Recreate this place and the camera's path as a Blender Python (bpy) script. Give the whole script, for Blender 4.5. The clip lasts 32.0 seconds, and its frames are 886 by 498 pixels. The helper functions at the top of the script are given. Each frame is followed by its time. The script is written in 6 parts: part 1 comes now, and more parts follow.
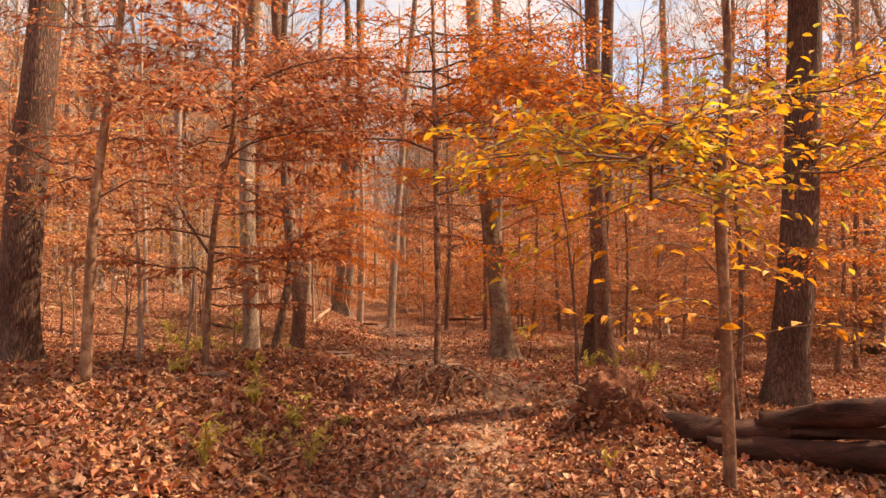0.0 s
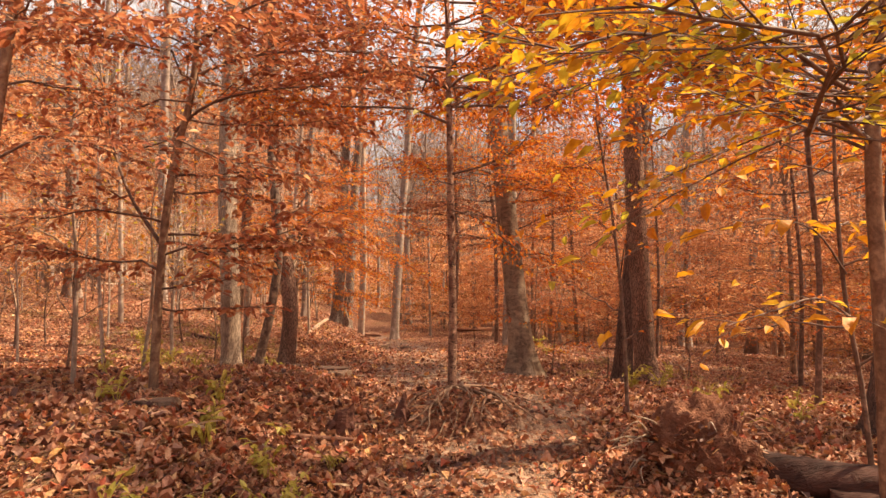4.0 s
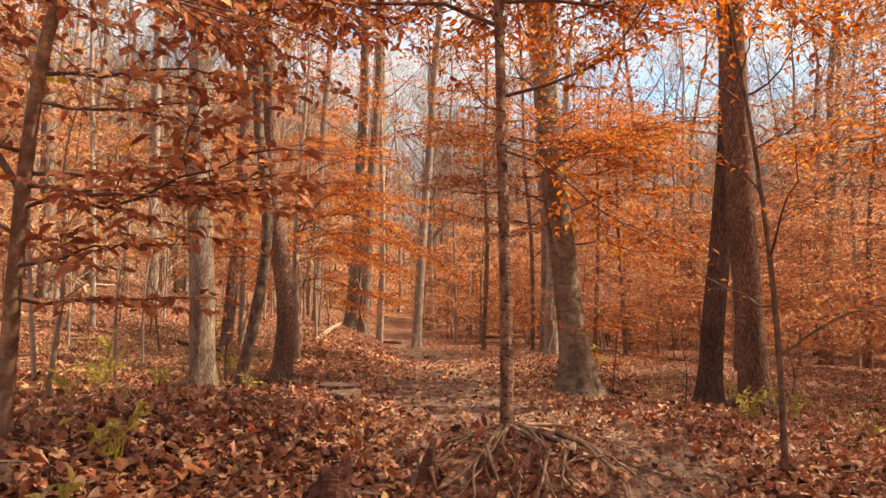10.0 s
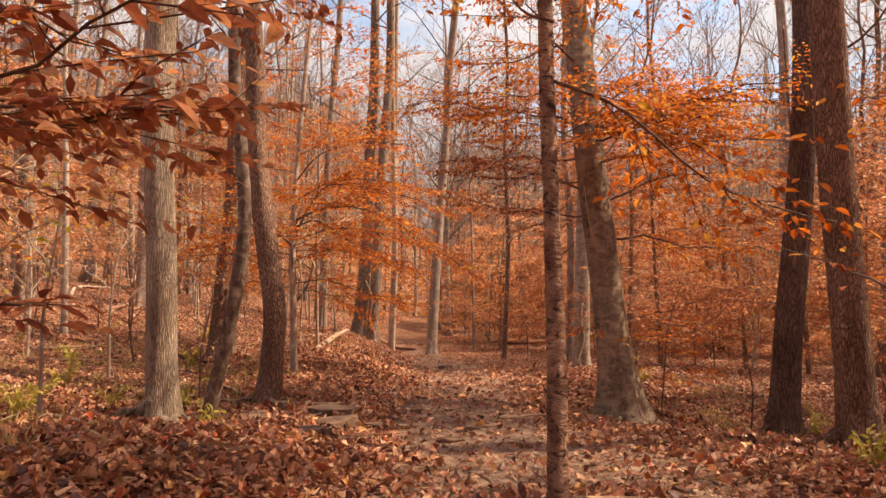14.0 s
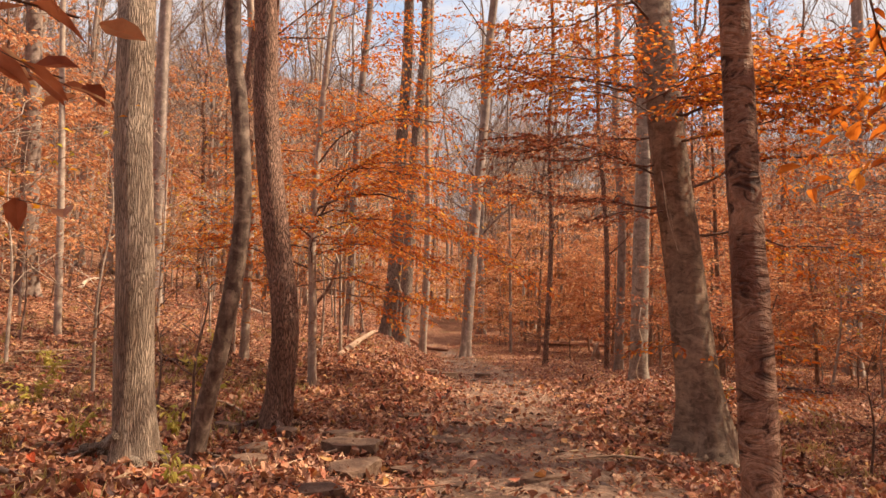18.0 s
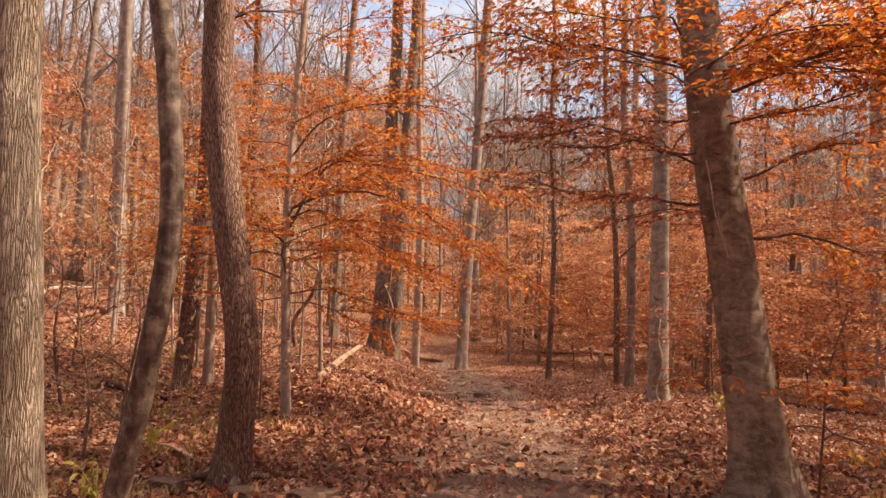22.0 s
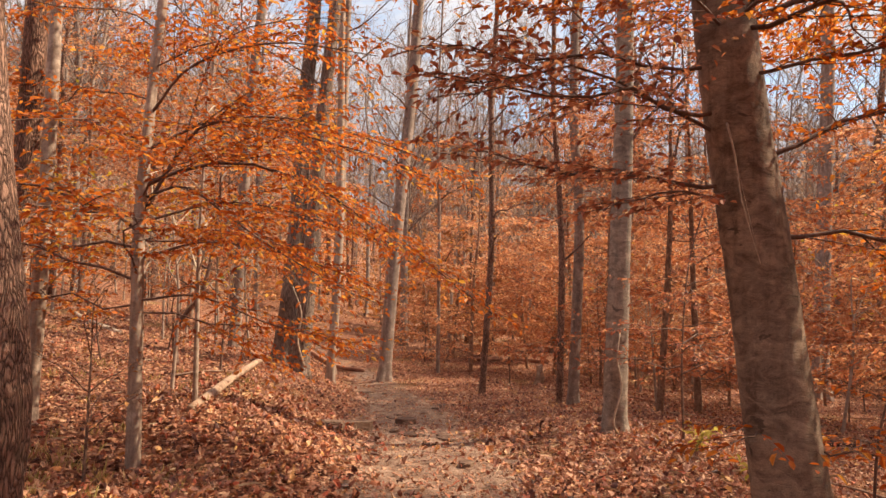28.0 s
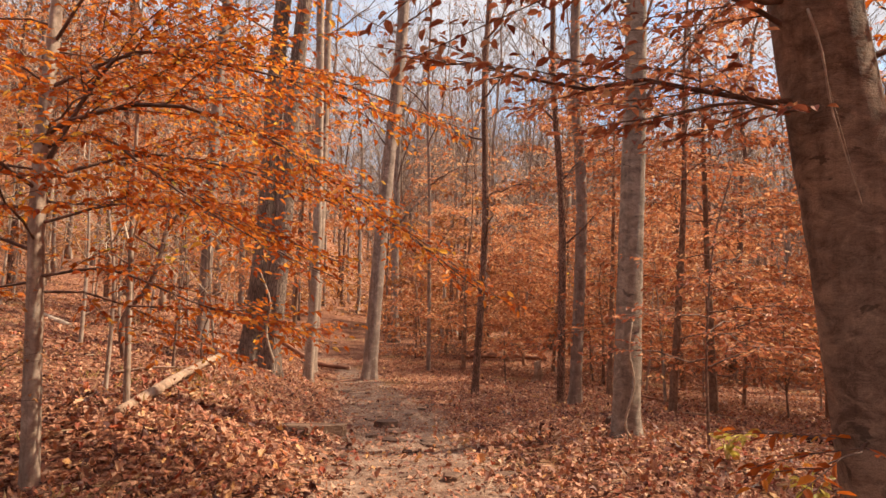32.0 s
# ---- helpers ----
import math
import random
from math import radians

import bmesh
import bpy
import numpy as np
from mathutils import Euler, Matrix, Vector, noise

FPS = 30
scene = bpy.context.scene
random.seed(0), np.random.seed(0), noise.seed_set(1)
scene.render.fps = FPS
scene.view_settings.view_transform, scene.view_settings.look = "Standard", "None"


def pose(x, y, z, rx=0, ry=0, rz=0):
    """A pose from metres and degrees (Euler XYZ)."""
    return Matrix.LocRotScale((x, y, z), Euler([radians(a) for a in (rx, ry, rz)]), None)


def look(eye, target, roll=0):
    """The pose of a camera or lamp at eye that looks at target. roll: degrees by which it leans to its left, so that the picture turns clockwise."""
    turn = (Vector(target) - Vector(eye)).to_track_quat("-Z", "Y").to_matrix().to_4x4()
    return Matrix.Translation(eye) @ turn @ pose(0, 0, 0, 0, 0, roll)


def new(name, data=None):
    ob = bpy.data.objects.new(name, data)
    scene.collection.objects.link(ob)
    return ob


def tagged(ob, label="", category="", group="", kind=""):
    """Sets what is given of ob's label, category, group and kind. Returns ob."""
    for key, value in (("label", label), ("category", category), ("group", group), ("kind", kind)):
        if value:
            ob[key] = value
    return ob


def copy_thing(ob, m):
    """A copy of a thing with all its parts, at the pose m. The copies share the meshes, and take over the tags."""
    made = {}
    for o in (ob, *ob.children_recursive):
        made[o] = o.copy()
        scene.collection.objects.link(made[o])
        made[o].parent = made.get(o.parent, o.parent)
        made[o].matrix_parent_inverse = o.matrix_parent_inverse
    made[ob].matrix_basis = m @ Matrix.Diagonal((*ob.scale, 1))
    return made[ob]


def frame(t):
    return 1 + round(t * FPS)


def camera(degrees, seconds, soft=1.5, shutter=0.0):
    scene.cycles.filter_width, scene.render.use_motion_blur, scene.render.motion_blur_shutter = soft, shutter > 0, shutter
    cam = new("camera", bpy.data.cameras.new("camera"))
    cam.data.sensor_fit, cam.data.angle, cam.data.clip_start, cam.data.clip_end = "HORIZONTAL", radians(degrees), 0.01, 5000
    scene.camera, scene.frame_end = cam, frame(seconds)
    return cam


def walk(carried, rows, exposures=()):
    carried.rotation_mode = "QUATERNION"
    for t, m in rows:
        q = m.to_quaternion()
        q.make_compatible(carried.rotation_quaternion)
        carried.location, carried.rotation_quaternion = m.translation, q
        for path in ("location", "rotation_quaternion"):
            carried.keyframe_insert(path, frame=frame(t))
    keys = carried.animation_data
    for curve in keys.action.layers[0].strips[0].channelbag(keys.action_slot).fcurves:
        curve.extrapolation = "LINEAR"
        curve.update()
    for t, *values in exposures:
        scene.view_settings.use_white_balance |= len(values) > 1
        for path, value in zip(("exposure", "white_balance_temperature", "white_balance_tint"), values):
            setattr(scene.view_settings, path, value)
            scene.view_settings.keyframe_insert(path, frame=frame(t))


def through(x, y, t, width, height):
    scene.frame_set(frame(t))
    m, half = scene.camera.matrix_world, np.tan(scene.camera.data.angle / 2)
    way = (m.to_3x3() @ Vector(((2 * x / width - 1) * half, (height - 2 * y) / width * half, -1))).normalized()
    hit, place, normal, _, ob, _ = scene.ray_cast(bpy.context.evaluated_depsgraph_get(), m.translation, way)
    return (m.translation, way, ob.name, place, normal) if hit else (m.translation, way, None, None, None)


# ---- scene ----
cam = camera(66.4, 32.0)
METRES, EYE, TILT, LEAN, TURN = 11.0, 1.5, 2.0, 0.0, 0.0
ROWS = [
    (0.0, 0.0, 0.0, 0.0, 0.0, 0.0, -0.0),
    (0.5, -0.0013, 0.0175, -0.0013, 0.06, 0.19, 0.11),
    (1.0, -0.0021, 0.0355, -0.0048, 0.11, 0.32, 0.14),
    (1.5, -0.0024, 0.0551, -0.0058, 0.2, 0.52, 0.14),
    (2.0, -0.0039, 0.0726, -0.0076, 0.23, 0.62, 0.01),
    (2.5, -0.0064, 0.0913, -0.0113, 0.26, 0.68, -0.11),
    (4.5, -0.0118, 0.1609, -0.0178, 0.34, 1.06, -0.01),
    (5.0, -0.0129, 0.1779, -0.0193, 0.47, 1.11, -0.09),
    (5.5, -0.0151, 0.1964, -0.0221, 0.62, 1.18, -0.16),
    (6.0, -0.0181, 0.2145, -0.0226, 0.76, 1.35, -0.14),
    (6.5, -0.0198, 0.2312, -0.0244, 0.91, 1.49, -0.09),
    (7.0, -0.0205, 0.2493, -0.0272, 1.05, 1.58, 0.03),
    (7.5, -0.02, 0.2676, -0.0271, 1.18, 1.66, 0.09),
    (8.0, -0.0204, 0.2839, -0.0296, 1.37, 1.71, -0.07),
    (8.5, -0.0223, 0.3018, -0.0319, 1.54, 1.65, -0.08),
    (9.0, -0.0252, 0.3204, -0.0327, 1.68, 1.69, -0.11),
    (9.5, -0.0266, 0.3369, -0.035, 1.91, 1.63, -0.05),
    (10.0, -0.0271, 0.3545, -0.0383, 2.18, 1.52, 0.0),
    (10.5, -0.0267, 0.373, -0.0378, 2.42, 1.48, 0.08),
    (11.0, -0.0271, 0.389, -0.039, 2.66, 1.43, 0.01),
    (11.5, -0.0291, 0.4053, -0.0412, 2.83, 1.4, -0.07),
    (12.0, -0.0314, 0.4228, -0.0406, 2.95, 1.48, -0.16),
    (12.5, -0.0319, 0.4382, -0.042, 3.04, 1.6, -0.16),
    (13.0, -0.032, 0.4542, -0.0441, 3.18, 1.73, -0.12),
    (13.5, -0.0315, 0.4712, -0.0424, 3.37, 1.85, -0.02),
    (14.0, -0.0319, 0.485, -0.0432, 3.62, 1.79, -0.05),
    (14.5, -0.0338, 0.4998, -0.045, 3.88, 1.66, -0.16),
    (16.5, -0.0429, 0.5633, -0.0402, 5.2, 1.41, -0.84),
    (17.0, -0.0448, 0.5771, -0.0391, 5.61, 1.35, -0.86),
    (17.5, -0.0481, 0.5919, -0.0391, 5.96, 1.25, -0.86),
    (18.0, -0.0522, 0.6069, -0.0376, 6.22, 1.22, -0.86),
    (18.5, -0.055, 0.6213, -0.0377, 6.42, 1.22, -0.76),
    (19.0, -0.0566, 0.6377, -0.0372, 6.62, 1.28, -0.62),
    (19.5, -0.0571, 0.6529, -0.0349, 6.8, 1.41, -0.52),
    (20.0, -0.0583, 0.6661, -0.0338, 6.82, 1.43, -0.47),
    (20.5, -0.06, 0.6797, -0.0339, 6.63, 1.44, -0.53),
    (21.0, -0.063, 0.694, -0.0318, 6.31, 1.44, -0.62),
    (21.5, -0.0653, 0.7073, -0.0304, 5.98, 1.43, -0.59),
    (22.0, -0.0675, 0.7192, -0.0314, 5.56, 1.42, -0.59),
    (22.5, -0.0689, 0.7348, -0.0314, 5.02, 1.32, -0.46),
    (23.0, -0.0689, 0.7495, -0.0285, 4.42, 1.24, -0.42),
    (23.5, -0.0696, 0.7612, -0.0268, 3.85, 1.06, -0.52),
    (24.0, -0.0716, 0.7748, -0.0257, 3.23, 0.83, -0.64),
    (24.5, -0.0735, 0.7901, -0.0238, 2.61, 0.77, -0.82),
    (25.0, -0.0737, 0.8029, -0.0239, 1.99, 0.85, -0.91),
    (25.5, -0.0727, 0.817, -0.0251, 1.46, 1.01, -0.96),
    (27.5, -0.0702, 0.8718, -0.028, -0.12, 1.21, -1.63),
    (28.0, -0.0701, 0.8851, -0.0289, -0.35, 1.37, -1.62),
    (28.5, -0.0683, 0.8968, -0.0326, -0.49, 1.32, -1.69),
    (29.0, -0.0653, 0.9106, -0.0344, -0.55, 1.29, -1.66),
    (29.5, -0.0626, 0.9221, -0.0349, -0.67, 1.19, -1.74),
    (30.0, -0.061, 0.9336, -0.0371, -0.8, 1.15, -1.78),
    (30.5, -0.0605, 0.9469, -0.0406, -0.86, 1.18, -1.79),
    (31.0, -0.0606, 0.9608, -0.0422, -0.88, 1.24, -1.77),
    (31.5, -0.0597, 0.9732, -0.0452, -0.82, 1.28, -1.66),
    (32.0, -0.0577, 0.9869, -0.0483, -0.68, 1.31, -1.48),
]
walk(cam, [(t, pose(0, 0, EYE, TILT, LEAN, TURN) @ pose(METRES * x, METRES * y, METRES * z, 90 + pitch, roll, yaw)) for t, x, y, z, yaw, pitch, roll in ROWS],
     exposures=[(0.0, 1.32, 8300, 13), (5.0, 1.54, 7500, 5), (9.0, 1.47, 7000, -1), (13.5, 1.29, 7200, 7), (19.0, 1.2, 6800, 6), (23.0, 1.27, 6700, 5), (25.0, 1.36, 6700, -4), (28.0, 1.23, 6700, 4), (30.0, 1.23, 6650, 0), (32.0, 1.17, 6600, 5)])


# ---- light: hazy autumn sun from the right, broken white cloud ----
SUN_AZ, SUN_EL = 78.0, 50.0      # degrees clockwise from straight ahead, above the horizon


def make_world():
    w = bpy.data.worlds.new("autumn_sky")
    scene.world = w
    w.use_nodes = True
    nt = w.node_tree
    nt.nodes.clear()
    out = nt.nodes.new("ShaderNodeOutputWorld")
    bg = nt.nodes.new("ShaderNodeBackground")
    sky = nt.nodes.new("ShaderNodeTexSky")
    sky.sky_type = "NISHITA"
    sky.sun_disc = False
    sky.sun_elevation = radians(SUN_EL)
    sky.sun_rotation = radians(SUN_AZ)
    coord = nt.nodes.new("ShaderNodeTexCoord")
    mapping = nt.nodes.new("ShaderNodeMapping")
    mapping.inputs["Scale"].default_value = (1.6, 1.6, 4.5)
    cloud = nt.nodes.new("ShaderNodeTexNoise")
    cloud.inputs["Scale"].default_value = 2.2
    cloud.inputs["Detail"].default_value = 7
    cloud.inputs["Roughness"].default_value = 0.55
    ramp = nt.nodes.new("ShaderNodeValToRGB")
    ramp.color_ramp.elements[0].position = 0.37
    ramp.color_ramp.elements[1].position = 0.53
    mix = nt.nodes.new("ShaderNodeMix")
    mix.data_type = "RGBA"
    nt.links.new(coord.outputs["Generated"], mapping.inputs["Vector"])
    nt.links.new(mapping.outputs["Vector"], cloud.inputs["Vector"])
    nt.links.new(cloud.outputs["Fac"], ramp.inputs["Fac"])
    nt.links.new(ramp.outputs["Color"], mix.inputs[0])
    nt.links.new(sky.outputs["Color"], mix.inputs[6])
    # thin cloud is brighter overhead than at the horizon
    sep = nt.nodes.new("ShaderNodeSeparateXYZ")
    nt.links.new(coord.outputs["Generated"], sep.inputs["Vector"])
    rise = nt.nodes.new("ShaderNodeMapRange")
    rise.inputs["To Min"].default_value, rise.inputs["To Max"].default_value = 0.35, 2.05
    nt.links.new(sep.outputs["Z"], rise.inputs["Value"])
    veil = nt.nodes.new("ShaderNodeVectorMath")
    veil.operation = "SCALE"
    veil.inputs[0].default_value = (3.8, 3.65, 4.0)
    nt.links.new(rise.outputs["Result"], veil.inputs["Scale"])
    nt.links.new(veil.outputs["Vector"], mix.inputs[7])
    nt.links.new(mix.outputs[2], bg.inputs["Color"])
    bg.inputs["Strength"].default_value = 0.105
    nt.links.new(bg.outputs["Background"], out.inputs["Surface"])


make_world()
sun = new("sun", bpy.data.lights.new("sun", "SUN"))
sun.data.energy, sun.data.angle, sun.data.color = 5.0, radians(0.8), (1.0, 0.86, 0.68)
sun.matrix_basis = look((math.sin(radians(SUN_AZ)) * math.cos(radians(SUN_EL)) * 50,
                         math.cos(radians(SUN_AZ)) * math.cos(radians(SUN_EL)) * 50,
                         math.sin(radians(SUN_EL)) * 50), (0, 0, 0))

# ---- materials ----


class Nodes:
    """A node material being written."""

    def __init__(self, name):
        self.mat = bpy.data.materials.new(name)
        self.mat.use_nodes = True
        self.nt = self.mat.node_tree
        self.nt.nodes.clear()
        self.out = self.add("ShaderNodeOutputMaterial")

    def add(self, kind, **values):
        n = self.nt.nodes.new(kind)
        for key, v in values.items():
            n.inputs[key.replace("_", " ")].default_value = v
        return n

    def link(self, a, b):
        self.nt.links.new(a, b)

    def ramp(self, source, stops):
        r = self.add("ShaderNodeValToRGB")
        e = r.color_ramp.elements
        while len(e) < len(stops):
            e.new(0.5)
        for el, (p, c) in zip(e, stops):
            el.position = p
            el.color = (*c, 1)
        self.link(source, r.inputs["Fac"])
        return r.outputs["Color"]

    def noise(self, scale, stretch=(1, 1, 1), detail=4.0, rough=0.55, distortion=0.0, space="Object"):
        c = self.add("ShaderNodeTexCoord")
        m = self.add("ShaderNodeMapping")
        m.inputs["Scale"].default_value = stretch
        n = self.add("ShaderNodeTexNoise", Scale=scale, Detail=detail, Roughness=rough, Distortion=distortion)
        self.link(c.outputs[space], m.inputs["Vector"])
        self.link(m.outputs["Vector"], n.inputs["Vector"])
        return n.outputs["Fac"]

    def mixc(self, fac, a, b, how="MIX"):
        m = self.add("ShaderNodeMix")
        m.data_type = "RGBA"
        m.blend_type = how
        for v, i in ((fac, 0), (a, 6), (b, 7)):
            if hasattr(v, "links"):
                self.link(v, m.inputs[i])
            else:
                m.inputs[i].default_value = v if i == 0 else (*v, 1)
        return m.outputs[2]

    def math(self, op, a, b):
        m = self.add("ShaderNodeMath")
        m.operation = op
        for v, i in ((a, 0), (b, 1)):
            if hasattr(v, "links"):
                self.link(v, m.inputs[i])
            else:
                m.inputs[i].default_value = v
        return m.outputs[0]

    def bump(self, height, strength, distance):
        b = self.add("ShaderNodeBump", Strength=strength, Distance=distance)
        self.link(height, b.inputs["Height"])
        return b.outputs["Normal"]

    def surface(self, colour, rough=0.8, normal=None, specular=0.25):
        p = self.add("ShaderNodeBsdfPrincipled", Roughness=rough)
        p.inputs["Specular IOR Level"].default_value = specular
        if hasattr(colour, "links"):
            self.link(colour, p.inputs["Base Color"])
        else:
            p.inputs["Base Color"].default_value = (*colour, 1)
        if normal:
            self.link(normal, p.inputs["Normal"])
        self.link(p.outputs["BSDF"], self.out.inputs["Surface"])
        return p


def leaf_material(name, stops, through=0.45, rough=0.5, grain=38, wear=0.55, vary=False):
    """A thin leaf that lets light through; each leaf takes its own colour from the stops."""
    n = Nodes(name)
    geo = n.add("ShaderNodeNewGeometry")
    col = n.ramp(geo.outputs["Random Per Island"], stops)
    blotch = n.ramp(n.noise(grain, detail=4), [(0.35, (0.62, 0.5, 0.45)), (0.62, (1, 1, 1))])
    col = n.mixc(wear, col, blotch, "MULTIPLY")
    if vary:
        ob = n.add("ShaderNodeObjectInfo")
        col = n.mixc(1.0, col, n.ramp(ob.outputs["Random"], [(0, (0.78, 0.60, 0.55)), (0.35, (0.92, 0.82, 0.78)), (0.7, (1, 0.97, 0.97)), (1, (1, 1, 1))]), "MULTIPLY")
    p = n.surface(col, rough, n.bump(n.noise(60, detail=2), 0.25, 0.01), 0.3)
    tr = n.add("ShaderNodeBsdfTranslucent")
    n.link(col, tr.inputs["Color"])
    mix = n.add("ShaderNodeMixShader")
    mix.inputs[0].default_value = through
    n.link(p.outputs["BSDF"], mix.inputs[1])
    n.link(tr.outputs["BSDF"], mix.inputs[2])
    n.link(mix.outputs["Shader"], n.out.inputs["Surface"])
    return n.mat


LEAF_ORANGE = leaf_material("orange_beech_leaf", [(0, (0.36, 0.065, 0.012)), (0.3, (0.55, 0.13, 0.018)), (0.65, (0.68, 0.20, 0.03)), (0.9, (0.72, 0.30, 0.05)), (1, (0.75, 0.42, 0.06))], 0.56)
LEAF_RUSSET = leaf_material("russet_beech_leaf", [(0, (0.25, 0.066, 0.035)), (0.35, (0.40, 0.125, 0.06)), (0.7, (0.53, 0.20, 0.09)), (0.9, (0.64, 0.31, 0.15)), (1, (0.72, 0.43, 0.22))], 0.5)
LEAF_YELLOW = leaf_material("yellow_leaf", [(0, (0.60, 0.20, 0.02)), (0.3, (0.66, 0.28, 0.022)), (0.55, (0.60, 0.34, 0.03)), (0.78, (0.48, 0.35, 0.038)), (1, (0.34, 0.30, 0.045))], 0.66)
LEAF_GOLD = leaf_material("golden_leaf", [(0, (0.62, 0.22, 0.02)), (0.5, (0.78, 0.36, 0.03)), (1, (0.78, 0.48, 0.05))], 0.5)
LEAF_BROWN = leaf_material("brown_hanging_leaf", [(0, (0.26, 0.10, 0.04)), (0.5, (0.42, 0.17, 0.06)), (1, (0.55, 0.28, 0.10))], 0.4)
LEAF_GREEN = leaf_material("yellow_green_leaf", [(0, (0.34, 0.28, 0.05)), (0.5, (0.50, 0.41, 0.08)), (1, (0.62, 0.47, 0.13))], 0.45)
LEAF_GRASS = leaf_material("yellowed_grass", [(0, (0.27, 0.19, 0.055)), (0.45, (0.42, 0.31, 0.095)), (0.75, (0.52, 0.38, 0.15)), (1, (0.62, 0.45, 0.24))], 0.4)
LEAF_LITTER = leaf_material("fallen_leaf", [(0, (0.07, 0.026, 0.02)), (0.14, (0.18, 0.06, 0.037)), (0.3, (0.36, 0.125, 0.06)), (0.44, (0.46, 0.19, 0.095)), (0.53, (0.27, 0.125, 0.085)), (0.66, (0.47, 0.23, 0.13)), (0.78, (0.58, 0.34, 0.21)), (0.85, (0.54, 0.28, 0.09)), (0.9, (0.40, 0.075, 0.03)), (1, (0.42, 0.20, 0.12))], 0.15, 0.55, 85, 0.85)
LEAF_THICKET = leaf_material("thicket_leaf", [(0, (0.38, 0.13, 0.06)), (0.3, (0.53, 0.205, 0.088)), (0.65, (0.64, 0.29, 0.13)), (0.9, (0.73, 0.40, 0.2)), (1, (0.8, 0.53, 0.27))], 0.58, vary=True)
LEAF_STRAW = leaf_material("bleached_straw", [(0, (0.22, 0.12, 0.075)), (0.5, (0.45, 0.31, 0.19)), (1, (0.62, 0.47, 0.31))], 0.2)
LEAF_DULL = leaf_material("dull_brown_beech_leaf", [(0, (0.26, 0.10, 0.05)), (0.4, (0.40, 0.17, 0.085)), (0.8, (0.52, 0.26, 0.13)), (1, (0.62, 0.38, 0.2))], 0.5, vary=True)
LEAF_HAZE = leaf_material("far_crown_twigs", [(0, (0.29, 0.175, 0.12)), (0.5, (0.44, 0.28, 0.185)), (1, (0.56, 0.36, 0.22))], 0.45, 0.8)


def bark_furrowed(name, dark, light, scale=1.0, stretch=0.17, depth=0.85):
    """Bark in interlaced upright ridges with dark furrows."""
    n = Nodes(name)
    c = n.add("ShaderNodeTexCoord")
    m = n.add("ShaderNodeMapping")
    m.inputs["Scale"].default_value = (1, 1, stretch)
    warp = n.add("ShaderNodeTexNoise", Scale=9 * scale, Detail=3)
    n.link(c.outputs["Object"], m.inputs["Vector"])
    n.link(m.outputs["Vector"], warp.inputs["Vector"])
    off = n.mixc(0.14 / scale, m.outputs["Vector"], warp.outputs["Color"])
    cell = n.add("ShaderNodeTexVoronoi", Scale=46 * scale)
    cell.feature = "DISTANCE_TO_EDGE"
    n.link(off, cell.inputs["Vector"])
    ridges = n.math("MINIMUM", n.math("MULTIPLY", cell.outputs["Distance"], 3.2), 1.0)
    fine = n.noise(120 * scale, (1, 1, 0.35), 4)
    patch = n.noise(2.6, (1, 1, 0.6), 4)
    mid = tuple((a + b) / 2 for a, b in zip(dark, light))
    h = n.math("ADD", n.math("MULTIPLY", ridges, 0.6 * depth), n.math("MULTIPLY", fine, 0.3 + 0.5 * (1.15 - 0.6 * depth)))
    col = n.ramp(h, [(0.22, dark), (0.5, mid), (0.95, light)])
    col = n.mixc(0.75, col, n.ramp(patch, [(0.36, (0.5, 0.43, 0.39)), (0.62, (1.0, 1.0, 1.0))]), "MULTIPLY")
    moss = n.ramp(n.noise(3.1, detail=5), [(0.60, (0, 0, 0)), (0.75, (0.4, 0.4, 0.4))])
    col = n.mixc(moss, col, (0.16, 0.14, 0.07))
    n.surface(col, 0.9, n.bump(h, 0.9, 0.02), 0.15)
    return n.mat


def bark_smooth(name, base, pale, ring=0.5, streak=0.0, sharp=1.0, size=7.5):
    """Smooth bark: soft blotches, lichen patches, fine cross wrinkles, and streaks that run up the stem."""
    n = Nodes(name)
    patch = n.noise(size, (1, 1, 0.7), 6, 0.62, 0.7)
    lichen = n.noise(13, (1, 1, 0.9), 5, 0.65)
    rings = n.noise(20, (0.75, 0.75, 1.4), 5, 0.65)
    spots = n.noise(60, (1, 1, 1), 3)
    col = n.ramp(patch, [(0.51 - 0.17 * sharp, base), (0.52, tuple((a * 0.6 + b * 0.4) for a, b in zip(base, pale))), (0.52 + 0.16 * sharp, pale)])
    col = n.mixc(n.ramp(lichen, [(0.56, (0, 0, 0)), (0.68, (0.6, 0.6, 0.6))]), col, tuple(min(0.8, c * 1.35) for c in pale))
    col = n.mixc(ring, col, n.ramp(rings, [(0.32, (0.55, 0.49, 0.44)), (0.58, (1, 1, 1))]), "MULTIPLY")
    height = n.math("ADD", rings, n.math("MULTIPLY", spots, 0.5))
    if streak:
        run = n.noise(26, (1, 1, 0.07), 5, 0.6, 0.3)
        col = n.mixc(streak, col, n.ramp(run, [(0.36, (0.42, 0.38, 0.35)), (0.56, (1, 1, 1))]), "MULTIPLY")
        height = n.math("ADD", height, n.math("MULTIPLY", run, 0.8))
    col = n.mixc(0.3, col, n.ramp(spots, [(0.38, (0.5, 0.48, 0.45)), (0.55, (1, 1, 1))]), "MULTIPLY")
    ob = n.add("ShaderNodeObjectInfo")
    col = n.mixc(1.0, col, n.ramp(ob.outputs["Random"], [(0, (0.72, 0.68, 0.66)), (1, (1, 1, 1))]), "MULTIPLY")
    n.surface(col, 0.75, n.bump(height, 0.3, 0.012), 0.2)
    return n.mat


